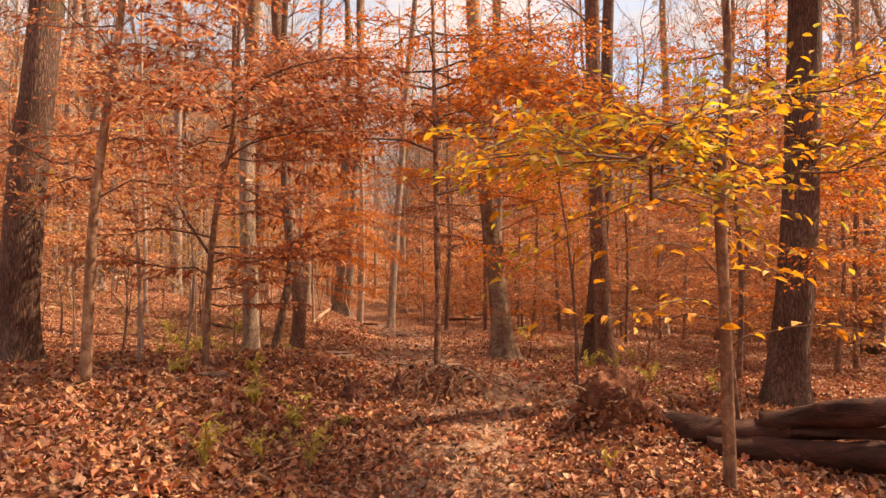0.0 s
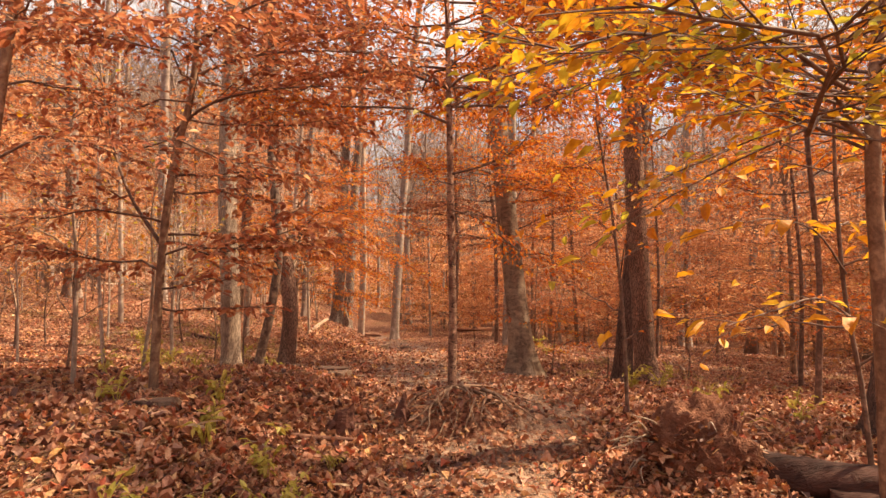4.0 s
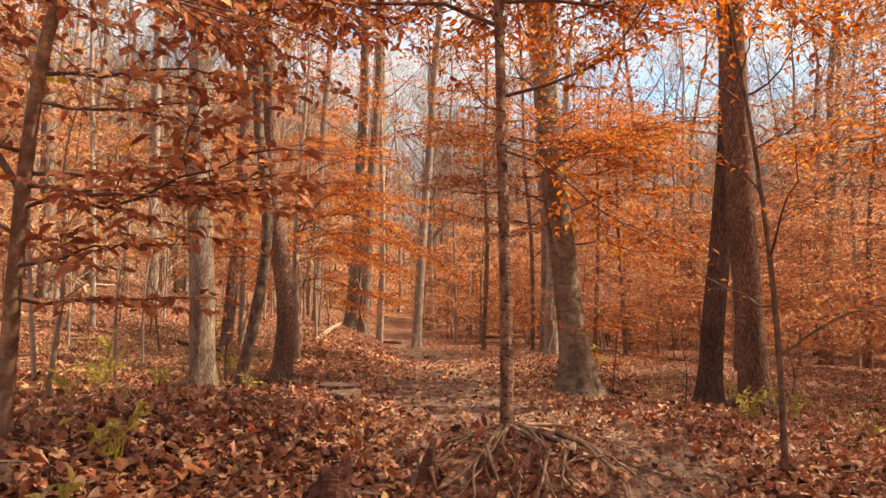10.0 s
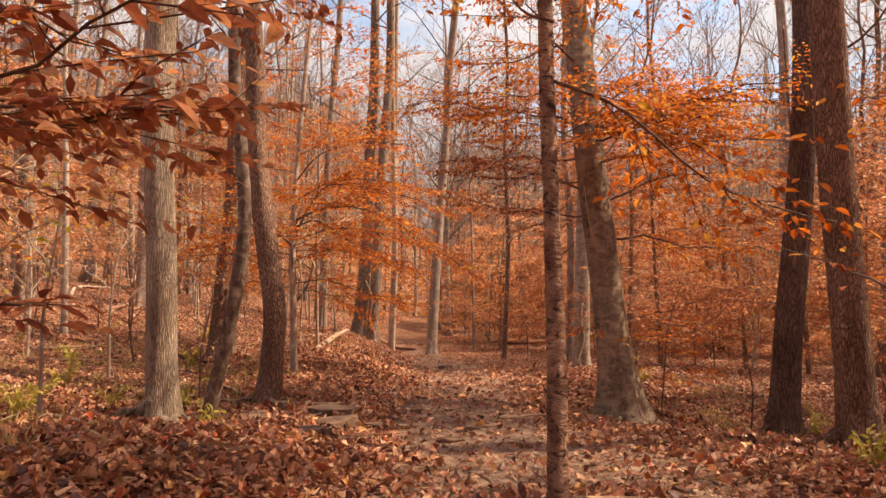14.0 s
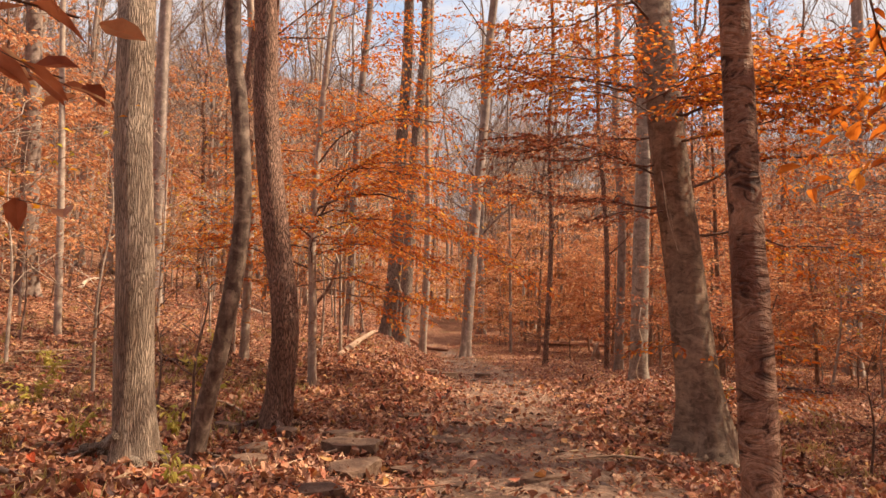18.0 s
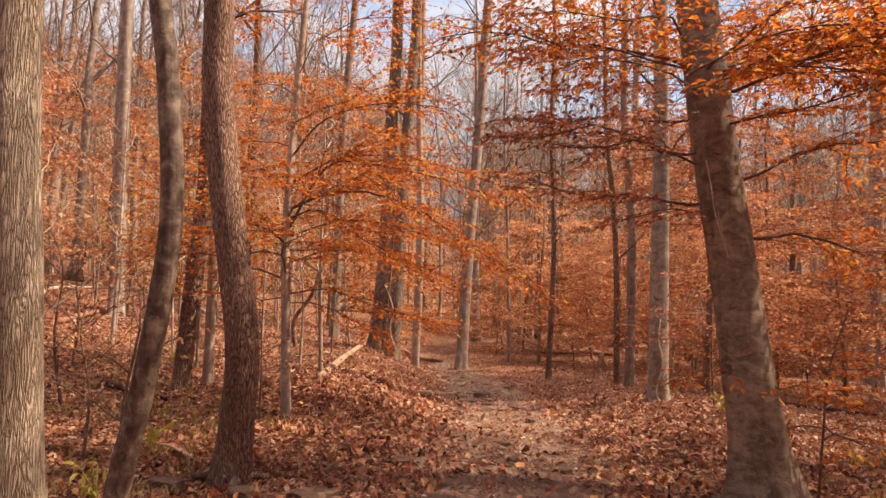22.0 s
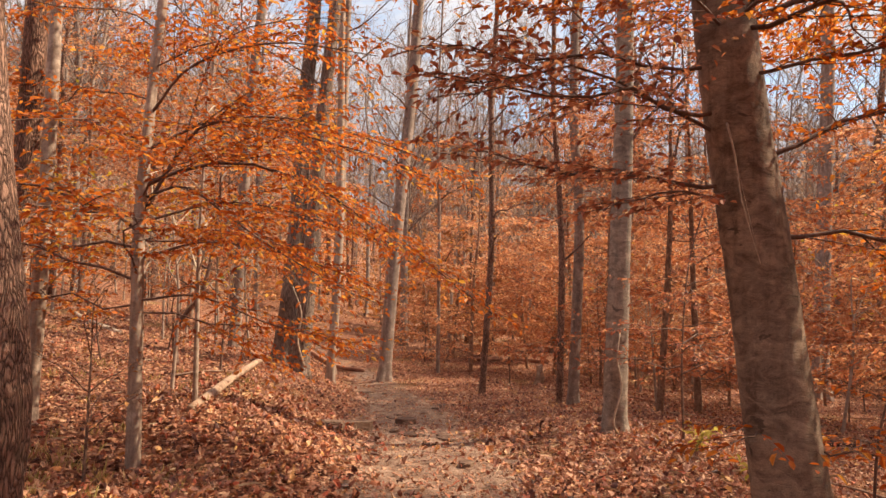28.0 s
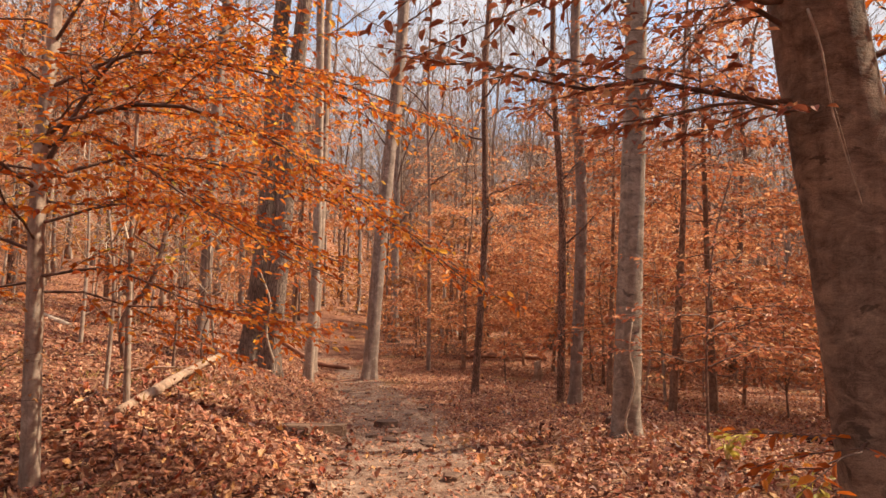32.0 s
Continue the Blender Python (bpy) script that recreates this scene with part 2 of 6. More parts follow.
def bark_beech(name, base, pale):
    """Grey beech bark: fine level wrinkles, lens-shaped scars, lichen spots and dark water runs."""
    n = Nodes(name)
    soft = n.noise(3.2, (1, 1, 0.7), 5, 0.6, 0.4)
    bands = n.noise(9, (0.85, 0.85, 1.35), 6, 0.66, 0.8)
    wrinkle = n.noise(30, (0.6, 0.6, 1.7), 5, 0.7, 1.0)
    grain = n.noise(150, (1, 1, 1.3), 4, 0.7)
    lichen = n.noise(17, (1, 1, 1.2), 6, 0.7)
    run = n.noise(20, (1, 1, 0.05), 5, 0.6, 0.3)
    mid = tuple((a + b) / 2 for a, b in zip(base, pale))
    col = n.ramp(n.math("ADD", n.math("MULTIPLY", soft, 0.4), n.math("MULTIPLY", bands, 0.6)), [(0.40, base), (0.5, mid), (0.58, pale)])
    col = n.mixc(n.ramp(lichen, [(0.58, (0, 0, 0)), (0.68, (0.3, 0.3, 0.3))]), col, tuple(min(0.8, c * 1.45) for c in pale))
    col = n.mixc(0.5, col, n.ramp(wrinkle, [(0.33, (0.42, 0.38, 0.34)), (0.45, (0.9, 0.88, 0.86)), (0.6, (1, 1, 1))]), "MULTIPLY")
    col = n.mixc(0.4, col, n.ramp(run, [(0.34, (0.45, 0.41, 0.38)), (0.52, (1, 1, 1))]), "MULTIPLY")
    col = n.mixc(0.55, col, n.ramp(grain, [(0.36, (0.5, 0.47, 0.44)), (0.56, (1, 1, 1))]), "MULTIPLY")
    scar = n.noise(6.5, (0.8, 0.8, 1.6), 3, 0.5, 1.5)
    col = n.mixc(n.ramp(scar, [(0.66, (0, 0, 0)), (0.70, (0.75, 0.75, 0.75))]), col, tuple(c * 0.42 for c in base))
    height = n.math("ADD", n.math("ADD", n.math("MULTIPLY", bands, 0.7), wrinkle), n.math("MULTIPLY", grain, 0.35))
    n.surface(col, 0.8, n.bump(height, 0.55, 0.014), 0.2)
    return n.mat


def bark_ridged(name, dark, mid, pale):
    """Young stem bark that has split crosswise: raised lips, dark hollows under them and pale weathered skin."""
    n = Nodes(name)
    lips = n.noise(13, (0.8, 0.8, 1.7), 4, 0.6, 1.6)
    blotch = n.noise(6, (1, 1, 0.8), 5, 0.6, 0.8)
    run = n.noise(24, (1, 1, 0.08), 5, 0.6, 0.3)
    grain = n.noise(130, (1, 1, 0.8), 4, 0.7)
    col = n.ramp(blotch, [(0.38, mid), (0.5, tuple((a + b) / 2 for a, b in zip(mid, pale))), (0.6, pale)])
    col = n.mixc(0.6, col, n.ramp(run, [(0.36, (0.5, 0.44, 0.4)), (0.54, (1, 1, 1))]), "MULTIPLY")
    col = n.mixc(n.ramp(lips, [(0.37, (0.9, 0.9, 0.9)), (0.45, (0, 0, 0))]), col, dark)
    col = n.mixc(0.5, col, n.ramp(grain, [(0.36, (0.5, 0.47, 0.44)), (0.56, (1, 1, 1))]), "MULTIPLY")
    height = n.math("ADD", n.math("MULTIPLY", lips, 1.3), n.math("ADD", n.math("MULTIPLY", run, 0.3), n.math("MULTIPLY", grain, 0.2)))
    n.surface(col, 0.8, n.bump(height, 0.9, 0.03), 0.2)
    return n.mat


BARK_RIDGED = bark_ridged("cracked_sapling_bark", (0.045, 0.019, 0.014), (0.17, 0.077, 0.052), (0.42, 0.235, 0.155))
BARK_OAK = bark_furrowed("furrowed_brown_bark", (0.042, 0.021, 0.016), (0.43, 0.24, 0.17), 1.45, 0.2, 1.0)
BARK_GREY = bark_furrowed("ridged_grey_bark", (0.075, 0.043, 0.031), (0.60, 0.44, 0.33), 1.6, 0.11, 0.75)
BARK_MID = bark_smooth("blotched_dark_bark", (0.095, 0.053, 0.041), (0.33, 0.235, 0.18), 0.55, 0.6, 0.8, 13)
BARK_ASH = bark_furrowed("ridged_grey_brown_bark", (0.07, 0.043, 0.034), (0.42, 0.30, 0.235), 1.2, 0.14)
BARK_DARK = bark_furrowed("dark_wet_bark", (0.034, 0.02, 0.017), (0.25, 0.145, 0.11))
BARK_BEECH = bark_beech("smooth_beech_bark", (0.125, 0.076, 0.052), (0.34, 0.232, 0.162))
BARK_BEECH_PALE = bark_beech("pale_beech_bark", (0.165, 0.118, 0.092), (0.38, 0.29, 0.225))
BARK_SAPLING = bark_smooth("sapling_bark", (0.12, 0.064, 0.047), (0.35, 0.215, 0.155), 0.55, 0.45, 1.0, 16)
BARK_TAN = bark_smooth("tan_sapling_bark", (0.185, 0.094, 0.06), (0.44, 0.275, 0.18), 0.5, 0.4, 0.8, 14)
BARK_PALE = bark_smooth("pale_grey_bark", (0.30, 0.205, 0.155), (0.56, 0.43, 0.34), 0.4, 0.4)
BARK_FAR = bark_smooth("far_grey_bark", (0.21, 0.145, 0.115), (0.45, 0.335, 0.275), 0.4, 0.4)
TWIG = bark_smooth("twig_bark", (0.11, 0.06, 0.045), (0.25, 0.15, 0.11), 0.3)
TWIG_GREY = bark_smooth("grey_twig_bark", (0.17, 0.115, 0.09), (0.36, 0.265, 0.21), 0.3)
TWIG_PALE = bark_smooth("bleached_twig", (0.34, 0.24, 0.17), (0.62, 0.48, 0.36), 0.3)


def wood_material(name, dark, light):
    n = Nodes(name)
    grain = n.noise(9, (0.12, 1, 1), 6, 0.65, 0.6)
    fine = n.noise(60, (0.08, 1, 1), 3)
    col = n.ramp(grain, [(0.3, dark), (0.7, light)])
    n.surface(col, 0.85, n.bump(n.math("ADD", grain, n.math("MULTIPLY", fine, 0.5)), 0.8, 0.03), 0.2)
    return n.mat


WOOD_ROTTEN = wood_material("dark_rotten_wood", (0.012, 0.006, 0.0055), (0.085, 0.034, 0.024))
WOOD_RED = wood_material("red_rotten_wood", (0.06, 0.022, 0.016), (0.19, 0.075, 0.05))
WOOD_PALE = wood_material("bleached_dead_wood", (0.30, 0.19, 0.12), (0.62, 0.47, 0.34))
WOOD_TAN = wood_material("tan_dead_wood", (0.18, 0.10, 0.062), (0.43, 0.28, 0.19))
WOOD_BROWN = wood_material("weathered_brown_wood", (0.13, 0.056, 0.038), (0.36, 0.165, 0.10))


def rock_material():
    n = Nodes("brown_sandstone")
    a, b = n.noise(5, detail=6, rough=0.65), n.noise(40, detail=4)
    col = n.ramp(a, [(0.3, (0.055, 0.028, 0.02)), (0.5, (0.125, 0.068, 0.045)), (0.7, (0.23, 0.14, 0.092))])
    n.surface(col, 0.9, n.bump(n.math("ADD", a, n.math("MULTIPLY", b, 0.4)), 0.8, 0.03), 0.2)
    return n.mat


ROCK = rock_material()


def ground_material():
    """Matted leaves, each cell a leaf of its own colour, giving way to dirt where it is trodden."""
    n = Nodes("forest_floor")
    at = n.add("ShaderNodeAttribute")
    at.attribute_name = "trodden"
    big, mid, fine = n.noise(0.9, detail=5), n.noise(9, detail=6, rough=0.7, distortion=0.4), n.noise(60, detail=4, rough=0.7)
    c = n.add("ShaderNodeTexCoord")
    warp = n.add("ShaderNodeTexNoise", Scale=14.0, Detail=3.0)
    n.link(c.outputs["Object"], warp.inputs["Vector"])
    vec = n.mixc(0.05, c.outputs["Object"], warp.outputs["Color"])
    cell = n.add("ShaderNodeTexVoronoi", Scale=24.0)
    n.link(vec, cell.inputs["Vector"])
    tone = n.add("ShaderNodeSeparateColor")
    n.link(cell.outputs["Color"], tone.inputs["Color"])
    leaves_col = n.ramp(n.math("ADD", n.math("MULTIPLY", tone.outputs[0], 0.75), n.math("MULTIPLY", mid, 0.3)),
                        [(0.1, (0.065, 0.026, 0.019)), (0.35, (0.20, 0.072, 0.042)), (0.6, (0.35, 0.145, 0.08)), (0.8, (0.46, 0.23, 0.135)), (0.98, (0.60, 0.38, 0.25))])
    # shade in the gaps between leaves, put into the colour towards each cell's rim
    gap_shade = n.ramp(cell.outputs["Distance"], [(0.25, (1, 1, 1)), (0.75, (0.28, 0.22, 0.2))])
    leaves_col = n.mixc(0.8, leaves_col, gap_shade, "MULTIPLY")
    green = n.ramp(n.noise(0.55, detail=6, rough=0.6), [(0.55, (0, 0, 0)), (0.72, (0.4, 0.4, 0.4))])
    leaves_col = n.mixc(green, leaves_col, (0.22, 0.18, 0.06))
    soil = n.ramp(mid, [(0.3, (0.11, 0.06, 0.042)), (0.5, (0.25, 0.15, 0.106)), (0.7, (0.38, 0.26, 0.193))])
    soil = n.mixc(0.5, soil, n.ramp(fine, [(0.35, (0.45, 0.4, 0.36)), (0.6, (1, 1, 1))]), "MULTIPLY")
    edge = n.math("ADD", at.outputs["Fac"], n.math("MULTIPLY", n.math("SUBTRACT", mid, 0.5), 1.6))
    edge = n.math("ADD", edge, n.math("MULTIPLY", n.math("SUBTRACT", tone.outputs[1], 0.5), 0.5))
    fac = n.ramp(edge, [(0.50, (0, 0, 0)), (0.72, (1, 1, 1))])
    col = n.mixc(fac, leaves_col, soil)
    col = n.mixc(0.3, col, n.ramp(big, [(0.3, (0.6, 0.55, 0.52)), (0.7, (1, 1, 1))]), "MULTIPLY")
    height = n.math("ADD", n.math("MULTIPLY", mid, 0.8), n.math("ADD", n.math("MULTIPLY", fine, 0.3), n.math("MULTIPLY", n.math("MULTIPLY", tone.outputs[2], n.math("SUBTRACT", 1.0, cell.outputs["Distance"])), 0.5)))
    n.surface(col, 0.95, n.bump(height, 0.9, 0.05), 0.1)
    return n.mat


GROUND = ground_material()

# ---- geometry helpers ----
RNG = np.random.default_rng(7)


class Geo:
    """Vertices and quads (or triangles with the last corner doubled away) gathered for one mesh."""

    def __init__(self):
        self.v, self.f, self.n = [], [], 0

    def add(self, v, f):
        self.v.append(np.asarray(v, np.float32))
        self.f.append(np.asarray(f, np.int64) + self.n)
        self.n += len(v)

    def mesh(self, name, material, smooth=True):
        me = bpy.data.meshes.new(name)
        v, f = np.concatenate(self.v), np.concatenate(self.f)
        me.vertices.add(len(v))
        me.vertices.foreach_set("co", v.ravel())
        me.loops.add(f.size)
        me.loops.foreach_set("vertex_index", f.ravel().astype(np.int32))
        me.polygons.add(len(f))
        me.polygons.foreach_set("loop_start", np.arange(0, f.size, f.shape[1], dtype=np.int32))
        me.polygons.foreach_set("use_smooth", np.full(len(f), smooth))
        me.update(calc_edges=True)
        me.validate()
        me.materials.append(material)
        return me

    def part(self, name, material, parent=None, label="", smooth=True, at=None):
        ob = new(name, self.mesh(name, material, smooth))
        if parent is not None:
            ob.parent = parent
        if at is not None:
            ob.location = at
        if label:
            ob["label"] = label
        return ob


def smooth_line(points, steps):
    """A Catmull-Rom line through the points, resampled evenly by index."""
    p = np.asarray(points, float)
    if len(p) == 2:
        return p[0] + (p[1] - p[0]) * np.linspace(0, 1, steps)[:, None]
    q = np.vstack([2 * p[0] - p[1], p, 2 * p[-1] - p[-2]])
    u = np.linspace(0, len(p) - 1 - 1e-9, steps)
    i = u.astype(int)
    t = (u - i)[:, None]
    a, b, c, d = q[i], q[i + 1], q[i + 2], q[i + 3]
    return 0.5 * (2 * b + (c - a) * t + (2 * a - 5 * b + 4 * c - d) * t ** 2 + (3 * b - a - 3 * c + d) * t ** 3)


def tube(geo, line, radii, sides=8, lumps=0.0, seed=0, cap=True):
    """A round bar along a line; lumps: how uneven its skin is."""
    line, radii = np.asarray(line, float), np.asarray(radii, float)
    t = np.gradient(line, axis=0)
    t /= np.linalg.norm(t, axis=1)[:, None] + 1e-9
    ref = np.where(np.abs(t[:, 2:3]) > 0.8, np.array([[1.0, 0, 0]]), np.array([[0, 0, 1.0]]))
    ref = np.broadcast_to(ref[0], t.shape)
    a = np.cross(t, ref)
    a /= np.linalg.norm(a, axis=1)[:, None] + 1e-9
    b = np.cross(t, a)
    ang = np.linspace(0, 2 * np.pi, sides, endpoint=False)
    rr = radii[:, None] * np.ones(sides)
    if lumps:
        r = np.random.default_rng(seed)
        k = np.arange(len(line))[:, None] / max(1, len(line) - 1)
        for m in range(1, 5):
            rr = rr * (1 + lumps * r.normal() * np.sin(m * ang[None] + r.uniform(0, 6.28) + k * r.normal() * 9))
        rr = rr * (1 + lumps * 0.5 * r.normal(size=rr.shape))
    v = line[:, None] + rr[..., None] * (np.cos(ang)[None, :, None] * a[:, None] + np.sin(ang)[None, :, None] * b[:, None])
    m = len(line)
    i, j = np.meshgrid(np.arange(m - 1), np.arange(sides), indexing="ij")
    i, j = i.ravel(), j.ravel()
    jn = (j + 1) % sides
    f = np.stack([i * sides + j, i * sides + jn, (i + 1) * sides + jn, (i + 1) * sides + j], 1)
    v = v.reshape(-1, 3)
    if cap:
        n = len(v)
        v = np.vstack([v, line[0], line[-1]])
        jj = np.arange(0, sides, 2)
        f = np.vstack([f, np.stack([np.full_like(jj, n), (jj + 2) % sides, (jj + 1) % sides, jj], 1),
                       np.stack([np.full_like(jj, n + 1), (m - 1) * sides + jj, (m - 1) * sides + jj + 1, (m - 1) * sides + (jj + 2) % sides], 1)])
    geo.add(v, f)


def leaves(geo, base, way, up, length, width, fold=0.35, simple=False):
    """Pointed oval leaves, folded along the midrib: two quads each (one when simple)."""
    n = len(base)
    if n == 0:
        return
    way = way / (np.linalg.norm(way, axis=1)[:, None] + 1e-9)
    side = np.cross(way, up)
    side /= np.linalg.norm(side, axis=1)[:, None] + 1e-9
    nor = np.cross(side, way)
    L, W = np.asarray(length)[:, None], np.asarray(width)[:, None]
    lift = fold * W * RNG.uniform(0.2, 1.5, (n, 1))
    droop = L * RNG.uniform(-0.05, 0.28, (n, 1))
    tip = base + way * L - nor * droop
    if simple == "fine":          # four stations along the rib, three points across
        st = np.array([0.0, 0.33, 0.70, 1.0])
        half = np.array([0.05, 0.48, 0.40, 0.02])
        rib = base[:, None] + way[:, None] * L[:, None] * st[:, None] - nor[:, None] * (droop[:, None] * (st ** 2)[:, None])
        edge = (side[:, None] * W[:, None]) * half[:, None]
        rise = (nor[:, None] * lift[:, None]) * (half * 2)[:, None] * RNG.uniform(0.6, 1.3, (n, 4, 1))
        v = np.stack([rib - edge + rise, rib, rib + edge + rise], 2).reshape(n, 12, 3)
        q = np.array([[r * 3 + k, r * 3 + k + 1, (r + 1) * 3 + k + 1, (r + 1) * 3 + k] for r in range(3) for k in range(2)])
        f = (q[None] + 12 * np.arange(n)[:, None, None]).reshape(-1, 4)
    elif simple:
        v = np.stack([base, base + way * L * 0.45 + side * W / 2 + nor * lift, tip, base + way * L * 0.5 - side * W / 2 + nor * lift], 1)
        f = np.arange(4)[None] + 4 * np.arange(n)[:, None]
    else:
        v = np.stack([base, base + way * L * 0.28 + side * W * 0.42 + nor * lift * 0.8, base + way * L * 0.68 + side * W * 0.40 + nor * (lift - droop * 0.4),
                      tip, base + way * L * 0.68 - side * W * 0.40 + nor * (lift - droop * 0.4), base + way * L * 0.28 - side * W * 0.42 + nor * lift * 0.8], 1)
        f = np.array([[0, 1, 2, 3], [0, 3, 4, 5]])[None] + 6 * np.arange(n)[:, None, None]
        f = f.reshape(-1, 4)
    geo.add(v.reshape(-1, 3), f)


def curled_leaves(geo, base, yaw, length, rs):
    """Dry fallen leaves with wavy lobed edges, bent along the rib and cupped across it."""
    n = len(base)
    t = np.array([0.0, 0.3, 0.66, 1.0])
    half = np.array([0.05, 0.36, 0.30, 0.03])[None] * rs.uniform(0.45, 1.3, (n, 4))
    bend = rs.normal(0.4, 0.9, (n, 1))
    cup = rs.normal(0.4, 0.55, (n, 1))
    ang = bend * t[None]
    x = np.cumsum(np.concatenate([np.zeros((n, 1)), np.cos(ang[:, 1:]) * np.diff(t)], 1), 1) - 0.5
    z = np.cumsum(np.concatenate([np.zeros((n, 1)), np.sin(ang[:, 1:]) * np.diff(t)], 1), 1)
    v = np.zeros((n, 4, 3, 3))
    for c, sgn in ((0, -1.0), (1, 0.0), (2, 1.0)):
        jag = rs.uniform(0.5, 1.4, (n, 4)) if sgn else 1.0
        v[:, :, c, 0] = x + (rs.normal(0, 0.09, (n, 4)) if sgn else 0)
        v[:, :, c, 1] = sgn * half * jag
        v[:, :, c, 2] = z + abs(sgn) * half * cup * rs.uniform(0.5, 1.5, (n, 4))
    v[..., 2] -= v[..., 2].min(axis=(1, 2))[:, None, None]
    v *= np.asarray(length)[:, None, None, None]
    tx, ty = rs.normal(0, 0.2, (n, 1, 1)), rs.normal(0, 0.2, (n, 1, 1))
    flip = np.where(rs.random((n, 1, 1)) < 0.4, -1.0, 1.0)
    v[..., 2] = v[..., 2] * flip + np.where(flip < 0, 0.22, 0.0) * np.asarray(length)[:, None, None] + v[..., 0] * tx + v[..., 1] * ty
    c, sn = np.cos(yaw)[:, None, None], np.sin(yaw)[:, None, None]
    w = np.stack([v[..., 0] * c - v[..., 1] * sn, v[..., 0] * sn + v[..., 1] * c, v[..., 2]], -1) + np.asarray(base)[:, None, None, :]
    q = np.array([[r * 3 + k, r * 3 + k + 1, (r + 1) * 3 + k + 1, (r + 1) * 3 + k] for r in range(3) for k in range(2)])
    geo.add(w.reshape(-1, 3), (q[None] + 12 * np.arange(n)[:, None, None]).reshape(-1, 4))


def smoothstep(a, b, x):
    t = np.clip((np.asarray(x, float) - a) / (b - a), 0, 1)
    return t * t * (3 - 2 * t)


# ---- the lie of the land ----
def path_x(y):
    return np.interp(y, [-60, 0, 5, 8.2, 11.7, 14, 17, 20.5, 27, 34, 45], [0, 0, 0, 0.35, -0.6, -0.65, -0.8, -1.25, -2.7, -5.5, -11])


def side_track(x, y):
    """How far a place lies on the second track, which parts round the root mound: 1 on it, 0 off it."""
    sx = np.interp(y, [4.3, 5.2, 6.6, 8.1, 9.0, 9.8, 10.4, 12, 13.3], [0.0, 0.22, 0.52, 0.93, 1.0, 0.8, 0.5, 0.0, -0.6])
    right = (1 - smoothstep(0.22, 0.62, np.abs(x - sx))) * smoothstep(4.2, 6.0, y) * (1 - smoothstep(12.2, 13.4, y))
    left = 0.75 * (1 - smoothstep(0.2, 0.65, np.abs(x + 0.62))) * smoothstep(6.6, 7.8, y) * (1 - smoothstep(11.0, 12.5, y))
    return np.maximum(right, left)


def path_z(y):
    ys = np.array([-60, 0, 4.2, 5.5, 6.8, 7.8, 9, 12, 15, 18, 21, 25, 30, 40])
    zs = np.array([-0.3, -0.15, -0.15, -0.08, 0.03, 0.12, 0.12, 0.0, -0.1, -0.26, -0.38, -0.52, -0.6, -0.6])
    return sum(np.interp(y + d, ys, zs) for d in (-0.6, -0.2, 0.2, 0.6)) / 4


def bank_z(y):
    return np.interp(y, [-60, 0, 4, 5.8, 7, 10, 12.4, 14.7, 16.4, 19, 22, 32, 45], [0.3, 0.35, 0.5, 0.62, 0.45, 0.22, 0.09, 0.25, 0.46, 0.68, 0.76, 0.8, 0.8])


def land(x, y, rough=True):
    x, y = np.asarray(x, float), np.asarray(y, float)
    px = path_x(y)
    far = smoothstep(12.5, 15.0, y)
    start = 0.7 + 0.55 * np.exp(-((y - 7.2) / 1.3) ** 2) - 0.3 * far
    z = path_z(y) + bank_z(y) * smoothstep(0, 1, (px - x - start) / (1.3 + 0.65 * far))
    z = z - 0.26 * np.exp(-((x - 2.1) / 1.5) ** 2 - ((y - 13.2) / 1.5) ** 2)
    z = z - 0.13 * np.exp(-((x + 2.75) / 0.7) ** 2 - ((y - 12.9) / 0.6) ** 2)
    z = z - 0.19 * np.exp(-((x + 3.15) / 0.75) ** 2 - ((y - 15.15) / 0.75) ** 2)
    z = z - 0.13 * np.exp(-((x + 2.75) / 0.95) ** 2 - ((y - 11.2) / 1.1) ** 2)
    z = z + 0.15 * np.clip(-x - 4, 0, 26) * smoothstep(8, 15, y)
    z = z - 0.05 * np.clip(x - 2, 0, 14) + 0.12 * smoothstep(0.8, 2.2, x - px) * smoothstep(13, 17, y) * (1 - smoothstep(19, 22, y))
    z = z + 0.24 * np.exp(-((x - 0.03) / 0.62) ** 4) * smoothstep(7.22, 7.72, y + 0.12 * np.sin(5 * x)) * (1 - smoothstep(8.2, 9.4, y))
    z = z + 0.22 * np.exp(-((x - 1.62) / 0.5) ** 2 - ((y - 6.3) / 0.45) ** 2)
    r = np.hypot(x, y - 8)
    th = np.arctan2(x, y - 8)
    h = 30 + 4 * np.exp(-((th + 0.75) / 0.55) ** 2) - 12 * np.exp(-((th - 0.55) / 0.35) ** 2) - 17 * np.exp(-((th + 0.11) / 0.06) ** 2)
    z = z + h * smoothstep(38, 190, r) + 1.5 * smoothstep(30, 80, r) * np.sin(x * 0.05 + 1) * np.sin(y * 0.04)
    if rough:
        z = z + 0.025 * np.sin(3.1 * x + 1.3 * y) * np.sin(2.3 * y - 0.9 * x + 1) + 0.014 * np.sin(7.7 * x + 2 * np.sin(3 * y)) * np.sin(6.9 * y + 1.1)
    return z


def spread(a, b, n, fine, middle):
    """n values from a to b, close together round the middle."""
    u = np.linspace(math.asinh((a - middle) / fine), math.asinh((b - middle) / fine), n)
    return middle + fine * np.sinh(u)


